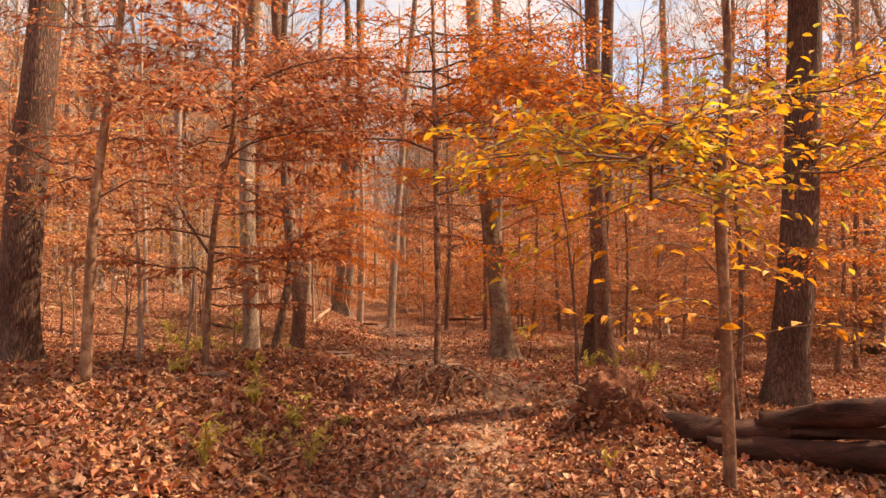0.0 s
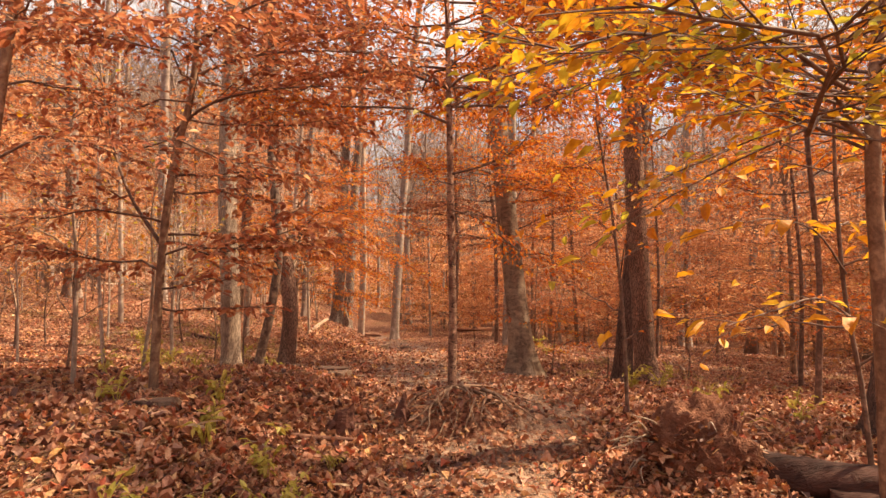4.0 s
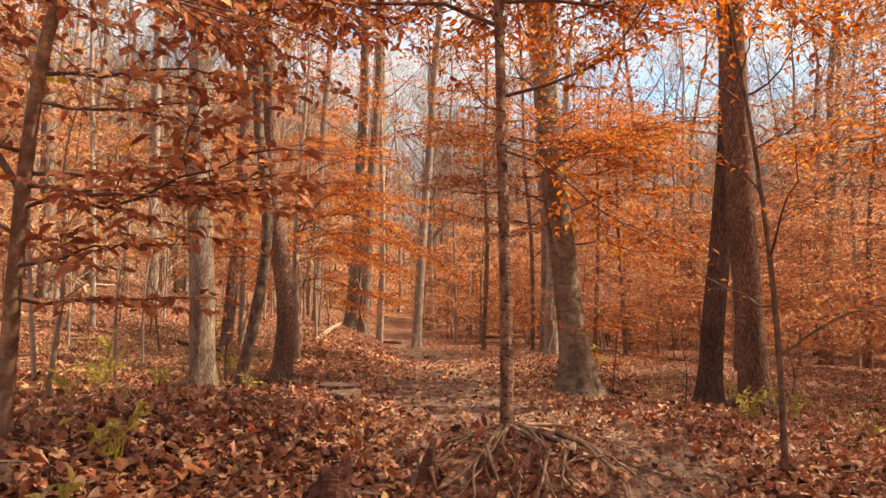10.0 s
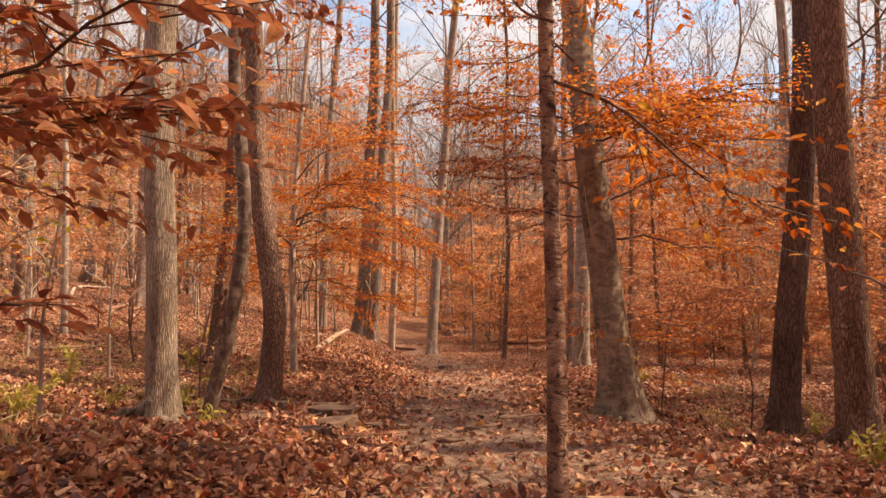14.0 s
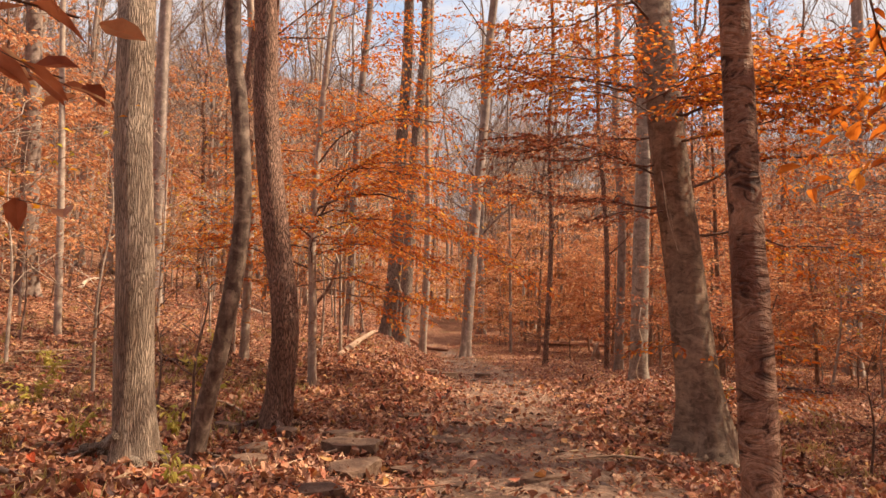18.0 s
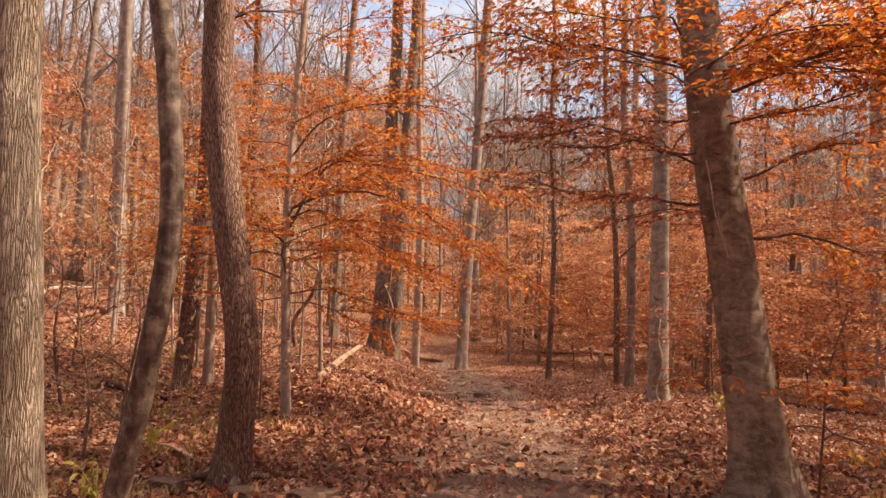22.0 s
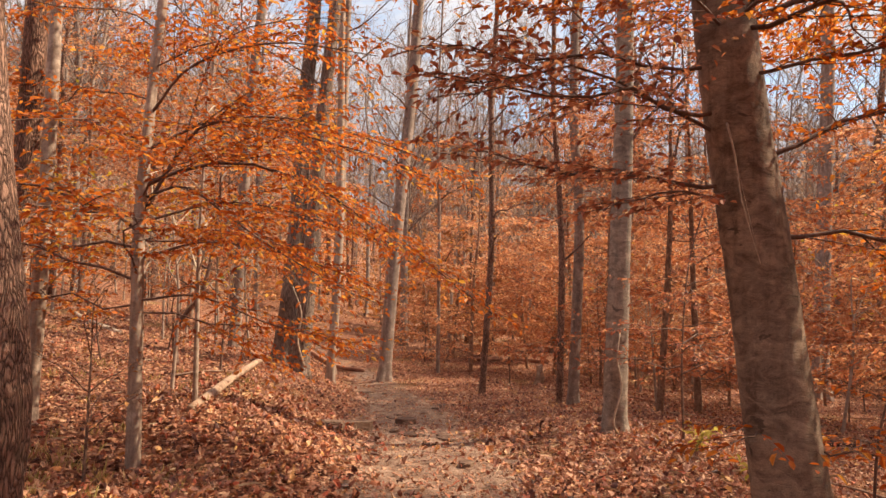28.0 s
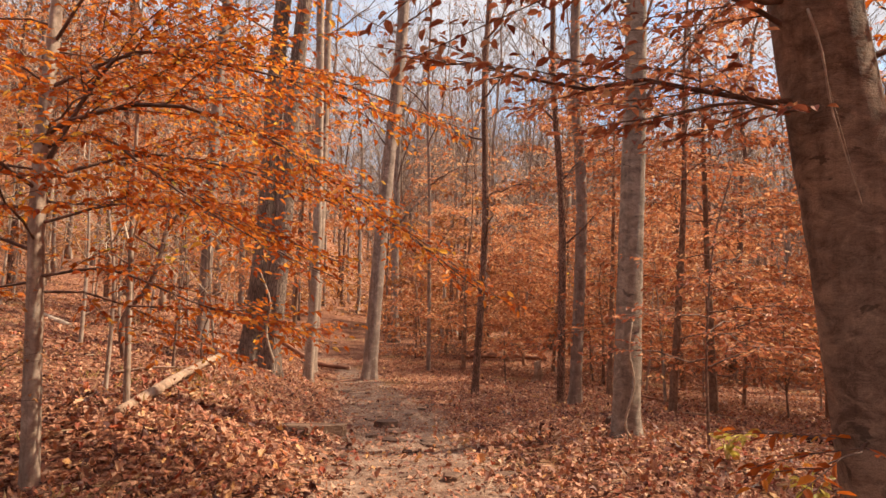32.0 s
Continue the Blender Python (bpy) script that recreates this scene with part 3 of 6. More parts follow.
def make_ground():
    xs, ys = spread(-700, 700, 250, 3.2, -0.4), spread(-700, 900, 360, 6.0, 9.0)
    X, Y = np.meshgrid(xs, ys)
    Z = land(X, Y)
    near = np.exp(-(np.hypot(X, Y - 10) / 14) ** 2)
    Z += near * 0.012 * np.random.default_rng(3).normal(size=Z.shape)
    g = Geo()
    nx, ny = len(xs), len(ys)
    i, j = np.meshgrid(np.arange(ny - 1), np.arange(nx - 1), indexing="ij")
    i, j = i.ravel(), j.ravel()
    g.add(np.stack([X, Y, Z], -1).reshape(-1, 3), np.stack([i * nx + j, i * nx + j + 1, (i + 1) * nx + j + 1, (i + 1) * nx + j], 1))
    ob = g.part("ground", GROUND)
    width = np.interp(Y, [0, 6, 8, 12, 18, 23, 27, 40], [0.8, 0.8, 0.9, 1.1, 1.0, 0.75, 0.2, 0.05])
    trod = 1 - smoothstep(0.35, 1.25, np.abs(X - path_x(Y)) / width)
    bare = np.exp(-((X - 0.03) / 0.75) ** 4 - ((Y - 7.5) / 0.45) ** 4)      # the broken face of the root mound
    trod = np.maximum(trod * (1 - 0.7 * bare), 0.2 * bare)
    trod = np.maximum(trod, (0.6 + 0.35 * smoothstep(6.5, 8.5, Y)) * side_track(X, Y))
    at = ob.data.attributes.new("trodden", "FLOAT", "POINT")
    at.data.foreach_set("value", trod.ravel().astype(np.float32))
    return tagged(ob, "forest floor of leaf litter with a trodden dirt path", "ground", kind="structure")


make_ground()


# ---- trees ----
def thing(name, at, label, category, group="", kind=""):
    e = new(name)
    e.location = at
    e.empty_display_size = 0.2
    return tagged(e, label, category, group, kind)


def trunk_mesh(geo, line, r0, r1, sides, flare, lumps, seed, roots=0):
    """A tapered trunk with a flared, lobed foot that goes a little into the ground."""
    line = np.asarray(line, float)
    h = np.concatenate([[0], np.cumsum(np.linalg.norm(np.diff(line, axis=0), axis=1))])
    k = h / h[-1]
    rad = r0 + (r1 - r0) * k
    rad = rad * (1 + flare * np.exp(-h / (1.6 * r0 + 0.02)))
    n0 = geo.n
    tube(geo, line, rad, sides, lumps, seed)
    if roots:
        v = geo.v[-1]
        rs = np.random.default_rng(seed + 5)
        ph = rs.uniform(0, 6.28)
        c = line[np.minimum(np.arange(len(v)) // sides, len(line) - 1)]
        d = v - c
        a = np.arctan2(d[:, 1], d[:, 0])
        hh = np.clip(v[:, 2] - line[0, 2], 0, None)
        grow = np.clip(np.cos(roots * a + ph + 0.6 * np.sin(a)), -0.4, 1) * np.exp(-hh / (1.7 * r0)) * 0.75
        v[:, :2] += (d * grow[:, None])[:, :2]


def limb_line(rs, start, az, length, rise, sag, steps=8):
    """A limb that leaves the trunk at an upward slope and bends over to the level."""
    u = np.linspace(0, 1, steps)
    dx, dy = math.cos(az), math.sin(az)
    wob = np.cumsum(rs.normal(0, 0.085, steps)) * length
    out = length * u * (1 - 0.06 * u)
    z = length * (rise * u - sag * u * u) + np.cumsum(rs.normal(0, 0.028, steps)) * length
    line = np.stack([start[0] + dx * out - dy * wob * u, start[1] + dy * out + dx * wob * u, start[2] + z], 1)
    line[0] = start
    return line


def twig_line(p, d, t, length, droop, s):
    return p + d * length * s + t * (length * 0.25) * s * s + np.array([0, 0, -droop * length]) * s * s


def spray(rs, wood, crown, line, radius, leaf, density=1.0, simple=False, droop=0.08, bare=0.12):
    """The twigs and leaves of a limb: a flat fan, twigs alternate to both sides and divide once more."""
    seg = np.linalg.norm(np.diff(line, axis=0), axis=1)
    L = seg.sum()
    n = len(line)
    simple, shape = simple is True, simple
    gap = 0.030 if not simple else 0.075
    count = max(4, int(L / 0.12 * min(1.0, density * 2.6)))
    base, way, up, size = [], [], [], []

    def dress(p, d, t, tl):
        m = max(3, int(tl / gap * density))
        q = np.linspace(0.12, 1.02, m)[:, None] + rs.normal(0, 0.03, (m, 1))
        alt = np.where(np.arange(m) % 2 == 0, 1.0, -1.0)[:, None]
        sd = np.array([-d[1], d[0], 0.0])
        base.append(twig_line(p, d, t, tl, droop, q))
        way.append(d * 0.7 + sd * alt * rs.uniform(0.4, 1.0, (m, 1)) + rs.normal(0, 0.26, (m, 3)) + np.array([0, 0, -0.25]))
        up.append(np.array([0, 0, 1.0]) + rs.normal(0, 0.42, (m, 3)))
        size.append(leaf * rs.uniform(0.6, 1.25, m))

    for i in range(count):
        u = bare + (1 - bare) * (i + rs.uniform(0, 0.9)) / count
        f = u * (n - 1)
        k = min(int(f), n - 2)
        p = line[k] + (line[k + 1] - line[k]) * (f - k)
        t = line[k + 1] - line[k]
        t = t / (np.linalg.norm(t) + 1e-9)
        sgn = 1 if i % 2 else -1
        side = np.array([-t[1], t[0], 0.0]) * sgn
        side /= np.linalg.norm(side) + 1e-9
        a = rs.uniform(0.55, 1.1)
        d = t * math.cos(a) + side * math.sin(a) + np.array([0, 0, rs.normal(0.02, 0.15)])
        tl = min(0.95, (0.20 + 0.42 * L * (1 - u) ** 0.8 * min(1, u * 3.5)) * rs.uniform(0.6, 1.25))
        s = np.linspace(0, 1, 4)[:, None]
        tube(wood, twig_line(p, d, t, tl, droop, s if not simple else s[::3]), radius * 0.3 * (1 - 0.7 * (s if not simple else s[::3])[:, 0]) + 0.001, 3, cap=False)
        dress(p, d, t, tl)
        for j in range(int(tl / 0.14) if density > 0.3 else 0):
            v = 0.22 + 0.7 * (j + rs.uniform(0, 0.8)) / max(1, int(tl / 0.14))
            pj = twig_line(p, d, t, tl, droop, np.array([[v]]))[0]
            sj = np.array([-d[1], d[0], 0.0]) * (1 if j % 2 else -1)
            dj = d * 0.75 + sj * rs.uniform(0.5, 1.0) + np.array([0, 0, rs.normal(0, 0.12)])
            dj /= np.linalg.norm(dj) + 1e-9
            lj = tl * rs.uniform(0.3, 0.5)
            if not simple:
                tube(wood, twig_line(pj, dj, d, lj, droop, s[::3]), np.array([0.0016, 0.0009]), 3, cap=False)
            dress(pj, dj, d, lj)
    base, way, up, size = (np.concatenate(a) for a in (base, way, up, size))
    leaves(crown, base, way, up, size, size * rs.uniform(0.42, 0.58, len(size)), simple=shape)


def leafy_tree(name, label, axis, r0, r1, bark, leaf_mat, limbs, leaf=0.075, density=1.0, seed=1, sides=12, flare=0.5, lumps=0.02, roots=0, simple=False,
               category="tree", group="", twig=None, split=True, steps=40, root_lines=(), root_size=0.03, root_mat=None, dead=()):
    """A tree with a trunk, limbs and a crown. limbs: (height, compass azimuth in degrees from +x, length, rise, sag, radius)."""
    rs = np.random.default_rng(seed)
    axis = np.asarray(axis, float)
    at = axis[0].copy()
    line = smooth_line(axis - at, steps)
    foot = line[0] - (line[1] - line[0]) / (np.linalg.norm(line[1] - line[0]) + 1e-9) * 0.18
    line = np.vstack([foot, line])
    e = thing(name, at, label, category, group)
    g = Geo()
    trunk_mesh(g, line, r0, r1, sides, flare, lumps, seed, roots)
    g.part("trunk", bark, e)
    for k, spec in enumerate(root_lines):
        g = Geo()
        q = smooth_line(np.array(spec, float) - at, 12)
        q[2:-1, :2] += rs.normal(0, root_size * 0.5, (9, 2))
        thick = root_size * rs.uniform(0.45, 1.0)
        tube(g, q, np.linspace(thick, thick * 0.22, 12), 6, 0.08, seed + k)
        g.part("root", root_mat or bark, e)
    for spec, rad in dead:
        g = Geo()
        q = smooth_line(np.array(spec, float) - at, 10)
        tube(g, q, np.linspace(rad, rad * 0.3, 10), 5, 0.05, seed)
        g.part("dead_limb", TWIG_PALE, e, "bleached dead limb")
    crowns, wood, bars = {}, Geo(), Geo()
    for spec in limbs:
        if isinstance(spec, dict):
            path, rad, kind = smooth_line(np.array(spec["line"], float), 12), spec["radius"], spec.get("leaf", leaf_mat)
        else:
            h, az, length, rise, sag, rad = spec[:6]
            kind = spec[6] if len(spec) > 6 else leaf_mat
            k = int(np.argmin(np.abs(line[:, 2] - h)))
            path = limb_line(rs, line[k], radians(az), length, rise, sag)
        m = len(path)
        bar = Geo() if split else bars
        tube(bar, path, rad * (1 - 0.85 * np.linspace(0, 1, m)) + 0.0015, 6 if rad > 0.01 else 5, cap=False)
        if split:                 # each limb with its own twigs and spray of leaves
            limb = bar.part("limb", twig or TWIG, e)
            own_wood, own_leaves = Geo(), Geo()
            spray(rs, own_wood, own_leaves, path, rad, leaf, density, simple)
            own_wood.part("twig", twig or TWIG, limb)["kind"] = "stuff"
            own_leaves.part("leaf", kind, limb, smooth=False)["kind"] = "stuff"
        else:
            spray(rs, wood, crowns.setdefault(kind.name, Geo()), path, rad, leaf, density, simple)
    if bars.n:
        bars.part("limb", twig or TWIG, e)["kind"] = "stuff"
    if wood.n:
        wood.part("twig", twig or TWIG, e)["kind"] = "stuff"
    for key, crown in crowns.items():
        crown.part("crown", bpy.data.materials[key], e, smooth=False)["kind"] = "stuff"
    return e


def ring_of_limbs(rs, n, h0, h1, long, rise=0.25, sag=0.25, rad=0.008):
    """n limbs up a stem, longest low down."""
    out = []
    for i in range(n):
        u = i / max(1, n - 1)
        out.append((h0 + (h1 - h0) * u + rs.normal(0, 0.05), (i * 137.5 + rs.uniform(-30, 30)) % 360, long * (1 - 0.55 * u) * rs.uniform(0.7, 1.15),
                    rise * rs.uniform(0.5, 1.5), sag * rs.uniform(0.6, 1.4), rad * (1 - 0.4 * u)))
    return out


def bare_tree(name, label, height, r0, bark, seed, leafy=0.0, leaf_mat=None, fork=None, group="", crown_from=0.26, sides=9, lean=0.0):
    """A tall grown tree, nearly bare above: trunk, upper limbs that divide twice, a few leaves left."""
    rs = np.random.default_rng(seed)
    e = thing(name, (0, 0, 0), label, "tree", group)
    steps = 22
    u = np.linspace(0, 1, steps)
    wob = np.cumsum(rs.normal(0, 0.012, (steps, 2)), axis=0) * height * 0.35 * u[:, None]
    line = np.stack([wob[:, 0] + lean * height * u, wob[:, 1], -0.3 + (height + 0.3) * u], 1)
    g = Geo()
    trunk_mesh(g, line, r0, r0 * 0.16, sides, 0.45, 0.03, seed, 4)
    g.part("trunk", bark, e)
    wood, crown = Geo(), Geo()
    nl = 15
    for i in range(nl):
        k = crown_from + (0.98 - crown_from) * i / nl
        f = k * (steps - 1)
        a = int(f)
        p = line[a] + (line[min(a + 1, steps - 1)] - line[a]) * (f - a)
        az = i * 2.4 + rs.uniform(-0.5, 0.5)
        ln = height * rs.uniform(0.12, 0.25) * (1.15 - 0.6 * k)
        limb = limb_line(rs, p, az, ln, rs.uniform(0.5, 1.3), rs.uniform(-0.25, 0.1), 7)
        rr = r0 * rs.uniform(0.16, 0.3) * (1.1 - 0.6 * k)
        bar = Geo()
        tube(bar, limb, rr * (1 - 0.85 * np.linspace(0, 1, 7)) + 0.006, 5, cap=False)
        bar.part("limb", TWIG if bark is BARK_OAK else BARK_FAR, e)
        for j in range(8):
            f2 = 1.0 + 4.9 * j / 8
            b = int(f2)
            q = limb[b] + (limb[min(b + 1, 6)] - limb[b]) * (f2 - b)
            tl = ln * rs.uniform(0.2, 0.45)
            tw = limb_line(rs, q, az + (1 if j % 2 else -1) * rs.uniform(0.4, 1.0), tl, rs.uniform(0.3, 1.4), rs.uniform(-0.3, 0.2), 4)
            tube(wood, tw, rr * 0.3 * (1 - 0.8 * np.linspace(0, 1, 4)) + 0.004, 3, cap=False)
            for m in range(2):
                tw2 = limb_line(rs, tw[1 + m % 3], az + rs.uniform(-1.4, 1.4), tl * 0.6, rs.uniform(0.2, 1.4), 0, 3)
                tube(wood, tw2[::2], np.array([0.006, 0.003]), 3, cap=False)
            if leafy and rs.random() < leafy:
                c = int(26 * leafy) + 4
                pos = tw[rs.integers(1, 4, c)] + rs.normal(0, 0.25, (c, 3))
                s = rs.uniform(0.10, 0.19, c)
                leaves(crown, pos, rs.normal(size=(c, 3)), rs.normal(size=(c, 3)), s, s * 0.6, simple=True)
    wood.part("twig", TWIG if bark is BARK_OAK else BARK_FAR, e)["kind"] = "stuff"
    if crown.n:
        crown.part("crown", leaf_mat, e, smooth=False)["kind"] = "stuff"
    return e


def foot_roots(x, y, r, n, seed, reach=(1.6, 3.6), start=0.0):
    """Surface roots that run out from a trunk's foot and dive into the ground."""
    rs = np.random.default_rng(seed)
    out = []
    for i in range(n):
        a = start + 6.283 * (i + rs.uniform(-0.3, 0.3)) / n
        L = r * rs.uniform(*reach)
        b = a + rs.normal(0, 0.25)
        p = [(x + r * 0.7 * math.cos(a), y + r * 0.7 * math.sin(a)), (x + (r + L * 0.45) * math.cos(a), y + (r + L * 0.45) * math.sin(a)), (x + (r + L) * math.cos(b), y + (r + L) * math.sin(b))]
        z = [float(land(*q)) for q in p]
        out.append([(p[0][0], p[0][1], z[0] + r * 0.7), (p[1][0], p[1][1], z[1] + r * 0.12), (p[2][0], p[2][1], z[2] - 0.03)])
    return out


def hug(points):
    """A root line that follows the ground."""
    out = []
    for k, (x, y) in enumerate(points):
        out.append((x, y, float(land(x, y)) + (0.07, 0.03, 0.018, -0.02)[min(k, 3)]))
    return out


def bare_limbs(seed, n, low, high, long):
    """Short bare upper limbs of a grown tree, as dead-limb lines are given: relative heights."""
    rs = np.random.default_rng(seed)
    return [(low + (high - low) * i / max(1, n - 1), rs.uniform(0, 360), long * rs.uniform(0.6, 1.2), rs.uniform(0.4, 1.0), rs.uniform(-0.1, 0.2), 0.018) for i in range(n)]


def ray_axis(points, y):
    """Stem points given as (x, z) at one depth y, or as (x, y, z)."""
    return [(p[0], y, p[1]) if len(p) == 2 else p for p in points]


def climb(axis, top, jitter, seed):
    """The stem carried on above its known points to the height top."""
    rs = np.random.default_rng(seed)
    a = [np.array(p, float) for p in axis]
    d = (a[-1] - a[0]) / max(0.1, a[-1][2] - a[0][2])
    while a[-1][2] < top:
        step = min(3.0, top - a[-1][2] + 0.01)
        a.append(a[-1] + d * step * np.array([0.6, 0.6, 1]) + np.array([rs.normal(0, jitter), rs.normal(0, jitter), 0]))
        a[-1][2] = a[-2][2] + step
    return a


def stem_tree(name, label, y, points, r0, bark, top=14.0, seed=1, flare=0.32, roots=4, lumps=0.02, taper=0.45, limbs=(), leaf_mat=None, density=1.0, group="", sides=18, leaf=0.058, **more):
    if not limbs and top > 8:
        limbs, density, leaf_mat = bare_limbs(300 + seed, 6, 4.2, 0.8 * top, 1.6), 0.15, LEAF_BROWN
    ax = climb(ray_axis(points, y), top, 0.12, seed)
    ax[0][2] = float(land(ax[0][0], ax[0][1]))
    return leafy_tree(name, label, ax, r0, r0 * taper, bark, leaf_mat or LEAF_ORANGE, limbs, leaf, density, seed, sides, flare, lumps, roots, group=group, steps=64, **more)


R = np.random.default_rng(21)
# the grown trees beside the path
stem_tree("oak_tree", "straight grey oak trunk with ridged bark and moss at its foot", 11.0, [(-3.09, 0.12), (-3.11, 0.7), (-3.13, 1.38), (-3.18, 2.17), (-3.2, 2.96), (-3.2, 3.76)], 0.132, BARK_GREY, seed=3, flare=0.55, root_lines=[[(-3.12, 10.98, 0.42), (-3.26, 10.95, 0.24), (-3.45, 10.9, float(land(-3.45, 10.9)) + 0.02), (-3.68, 10.86, float(land(-3.68, 10.86)) - 0.05)]] + foot_roots(-3.08, 11.0, 0.13, 4, 203, (1.0, 2.0), 2.2), root_size=0.07, limbs=bare_limbs(303, 5, 4.5, 9, 1.6), density=0.12, leaf_mat=LEAF_BROWN)
stem_tree("leaning_tree", "slender leaning brown trunk with a bend", 11.4, [(-2.86, 0.05), (-2.77, 0.5), (-2.67, 0.96), (-2.56, 1.78), (-2.61, 2.6), (-2.69, 3.42)], 0.066, BARK_MID, seed=4, roots=3, root_lines=foot_roots(-2.81, 11.4, 0.07, 3, 204), root_size=0.03, limbs=bare_limbs(304, 5, 3.6, 8, 1.4), density=0.12, leaf_mat=LEAF_BROWN)
stem_tree("curved_oak", "dark brown oak trunk with an S-shaped bend and furrowed bark", 12.8, [(-2.77, -0.04), (-2.72, 0.55), (-2.71, 1.07), (-2.85, 2.02), (-2.96, 2.97), (-2.99, 3.92)], 0.13, BARK_OAK, seed=5, flare=0.35, root_lines=foot_roots(-2.77, 12.8, 0.15, 4, 205), root_size=0.05, limbs=bare_limbs(305, 6, 4.4, 10, 1.8), density=0.12, leaf_mat=LEAF_BROWN)
stem_tree("brown_tree", "brown straight trunk behind the leaning tree", 15.3, [(-4.41, 0.27), (-4.31, 1.34), (-4.2, 2.6), (-4.14, 4.2)], 0.105, BARK_OAK, seed=6)
stem_tree("pale_tree", "thin pale grey stem on the leafy bank", 15.1, [(-6.61, 0.57), (-6.67, 2.79), (-6.77, 5.05)], 0.05, BARK_PALE, seed=7, top=9)
stem_tree("grey_tree", "tall grey trunk on the slope", 17.5, [(-8.95, 1.0), (-9.02, 4.29), (-9.09, 6.35)], 0.16, BARK_FAR, seed=8, top=18)
stem_tree("big_oak", "stout dark oak trunk in a clump", 20.6, [(-3.22, 0.43), (-3.08, 2.19), (-3.02, 4.31), (-2.93, 6.19)], 0.15, BARK_ASH, taper=0.2, seed=9, top=18, flare=0.25, group="clump beside the path", limbs=bare_limbs(309, 6, 4.5, 11, 1.8), density=0.15, leaf_mat=LEAF_BROWN)
stem_tree("clump_oak", "dark oak trunk joined to a clump", 20.2, [(-2.86, 0.33), (-2.74, 2.18), (-2.68, 3.77), (-2.5, 6.5)], 0.13, BARK_ASH, taper=0.2, seed=10, top=18, flare=0.25, group="clump beside the path", limbs=bare_limbs(310, 6, 4.5, 11, 1.8), density=0.15, leaf_mat=LEAF_BROWN)
stem_tree("pale_tree", "pale slim trunk in front of the clump", 22.5, [(-2.74, -0.05), (-2.67, 2.33), (-2.77, 7.03)], 0.085, BARK_PALE, seed=11, top=16, group="clump beside the path")
stem_tree("pale_tree", "pale slim trunk beside the clump", 24.5, [(-3.03, -0.25), (-2.95, 2.54), (-2.95, 8.56)], 0.09, BARK_PALE, seed=12, top=16, group="clump beside the path")
stem_tree("path_tree", "grey trunk leaning slightly where the path bends", 24.4, [(-1.88, -0.31), (-1.72, 2.49), (-1.46, 5.99), (-1.37, 7.9)], 0.145, BARK_FAR, seed=13, top=18, limbs=bare_limbs(313, 6, 4.5, 11, 1.8), density=0.15, leaf_mat=LEAF_BROWN)
stem_tree("slim_tree", "thin straight stem beyond the path", 26.5, [(-0.72, -0.64), (-0.79, 3.08), (-0.9, 5.93)], 0.05, BARK_FAR, seed=14, top=9, limbs=bare_limbs(314, 6, 2.5, 7, 1.0), density=0.2)
stem_tree("slim_tree", "thin dark stem among orange leaves", 22.5, [(0.1, -0.35), (0.21, 2.42), (0.15, 4.91), (0.21, 7.12)], 0.064, BARK_OAK, seed=15, top=12, limbs=bare_limbs(315, 6, 2.5, 7, 1.0), density=0.2)
stem_tree("slim_tree", "thin brown stem with a crooked top", 21.2, [(1.32, -0.42), (1.3, 2.38), (1.13, 4.67), (1.09, 6.71)], 0.06, BARK_OAK, seed=16, top=11, limbs=bare_limbs(316, 6, 2.5, 7, 1.0), density=0.2)
stem_tree("wavy_tree", "slim grey trunk with wavy bends", 21.5, [(1.60, -0.4), (1.66, 2.69), (1.53, 4.68), (1.54, 6.73)], 0.095, BARK_FAR, seed=17, top=15, limbs=bare_limbs(317, 6, 4.5, 11, 1.8), density=0.15, leaf_mat=LEAF_BROWN)
stem_tree("grey_beech", "straight grey beech trunk with a flared foot", 18.0, [(1.4, -0.2), (1.43, 1.65), (1.46, 3.2), (1.47, 4.8)], 0.135, BARK_BEECH_PALE, seed=18, top=16, flare=0.7, limbs=bare_limbs(318, 6, 3.4, 9, 1.6), density=0.25)
stem_tree("brown_tree", "dark double trunk, slanting stem", 12.7, [(2.73, -0.27), (2.8, 0.68), (2.85, 1.2), (2.97, 2.24), (3.08, 3.8)], 0.145, BARK_DARK, seed=20, flare=0.35, group="double trunk", root_lines=foot_roots(2.73, 12.7, 0.17, 4, 220), root_size=0.045, limbs=bare_limbs(320, 5, 4, 9, 1.6), density=0.2)
stem_tree("brown_tree", "broad brown trunk of a double tree", 11.1, [(2.66, 0.0), (2.61, 1.1), (2.57, 1.8), (2.54, 2.5), (2.5, 3.95)], 0.152, BARK_OAK, seed=21, flare=0.3, group="double trunk", root_lines=foot_roots(2.66, 11.1, 0.17, 4, 221), root_size=0.06, limbs=bare_limbs(321, 6, 3.6, 9, 1.8), density=0.3)
# its six high leafy limbs are added above view to shade the near bank
stem_tree("dark_oak", "stout dark oak trunk with furrowed bark", 7.7, [(3.83, 0.02), (4.04, 1.71), (4.16, 3.99)], 0.215, BARK_DARK, seed=22, flare=0.35, limbs=bare_limbs(322, 6, 3.4, 9, 1.8) + [(6.4 + 0.33 * k, (200 + 53 * k) % 360, 2.4, 0.25, 0.15, 0.022) for k in range(6)], density=0.4, leaf=0.075, leaf_mat=LEAF_BROWN)
stem_tree("dark_oak", "stout dark oak trunk on the leafy bank", 7.6, [(-4.79, 0.51), (-4.68, 2.66), (-4.57, 3.82)], 0.215, BARK_DARK, seed=23, flare=0.35, limbs=bare_limbs(323, 6, 3.4, 9, 1.8), density=0.2)
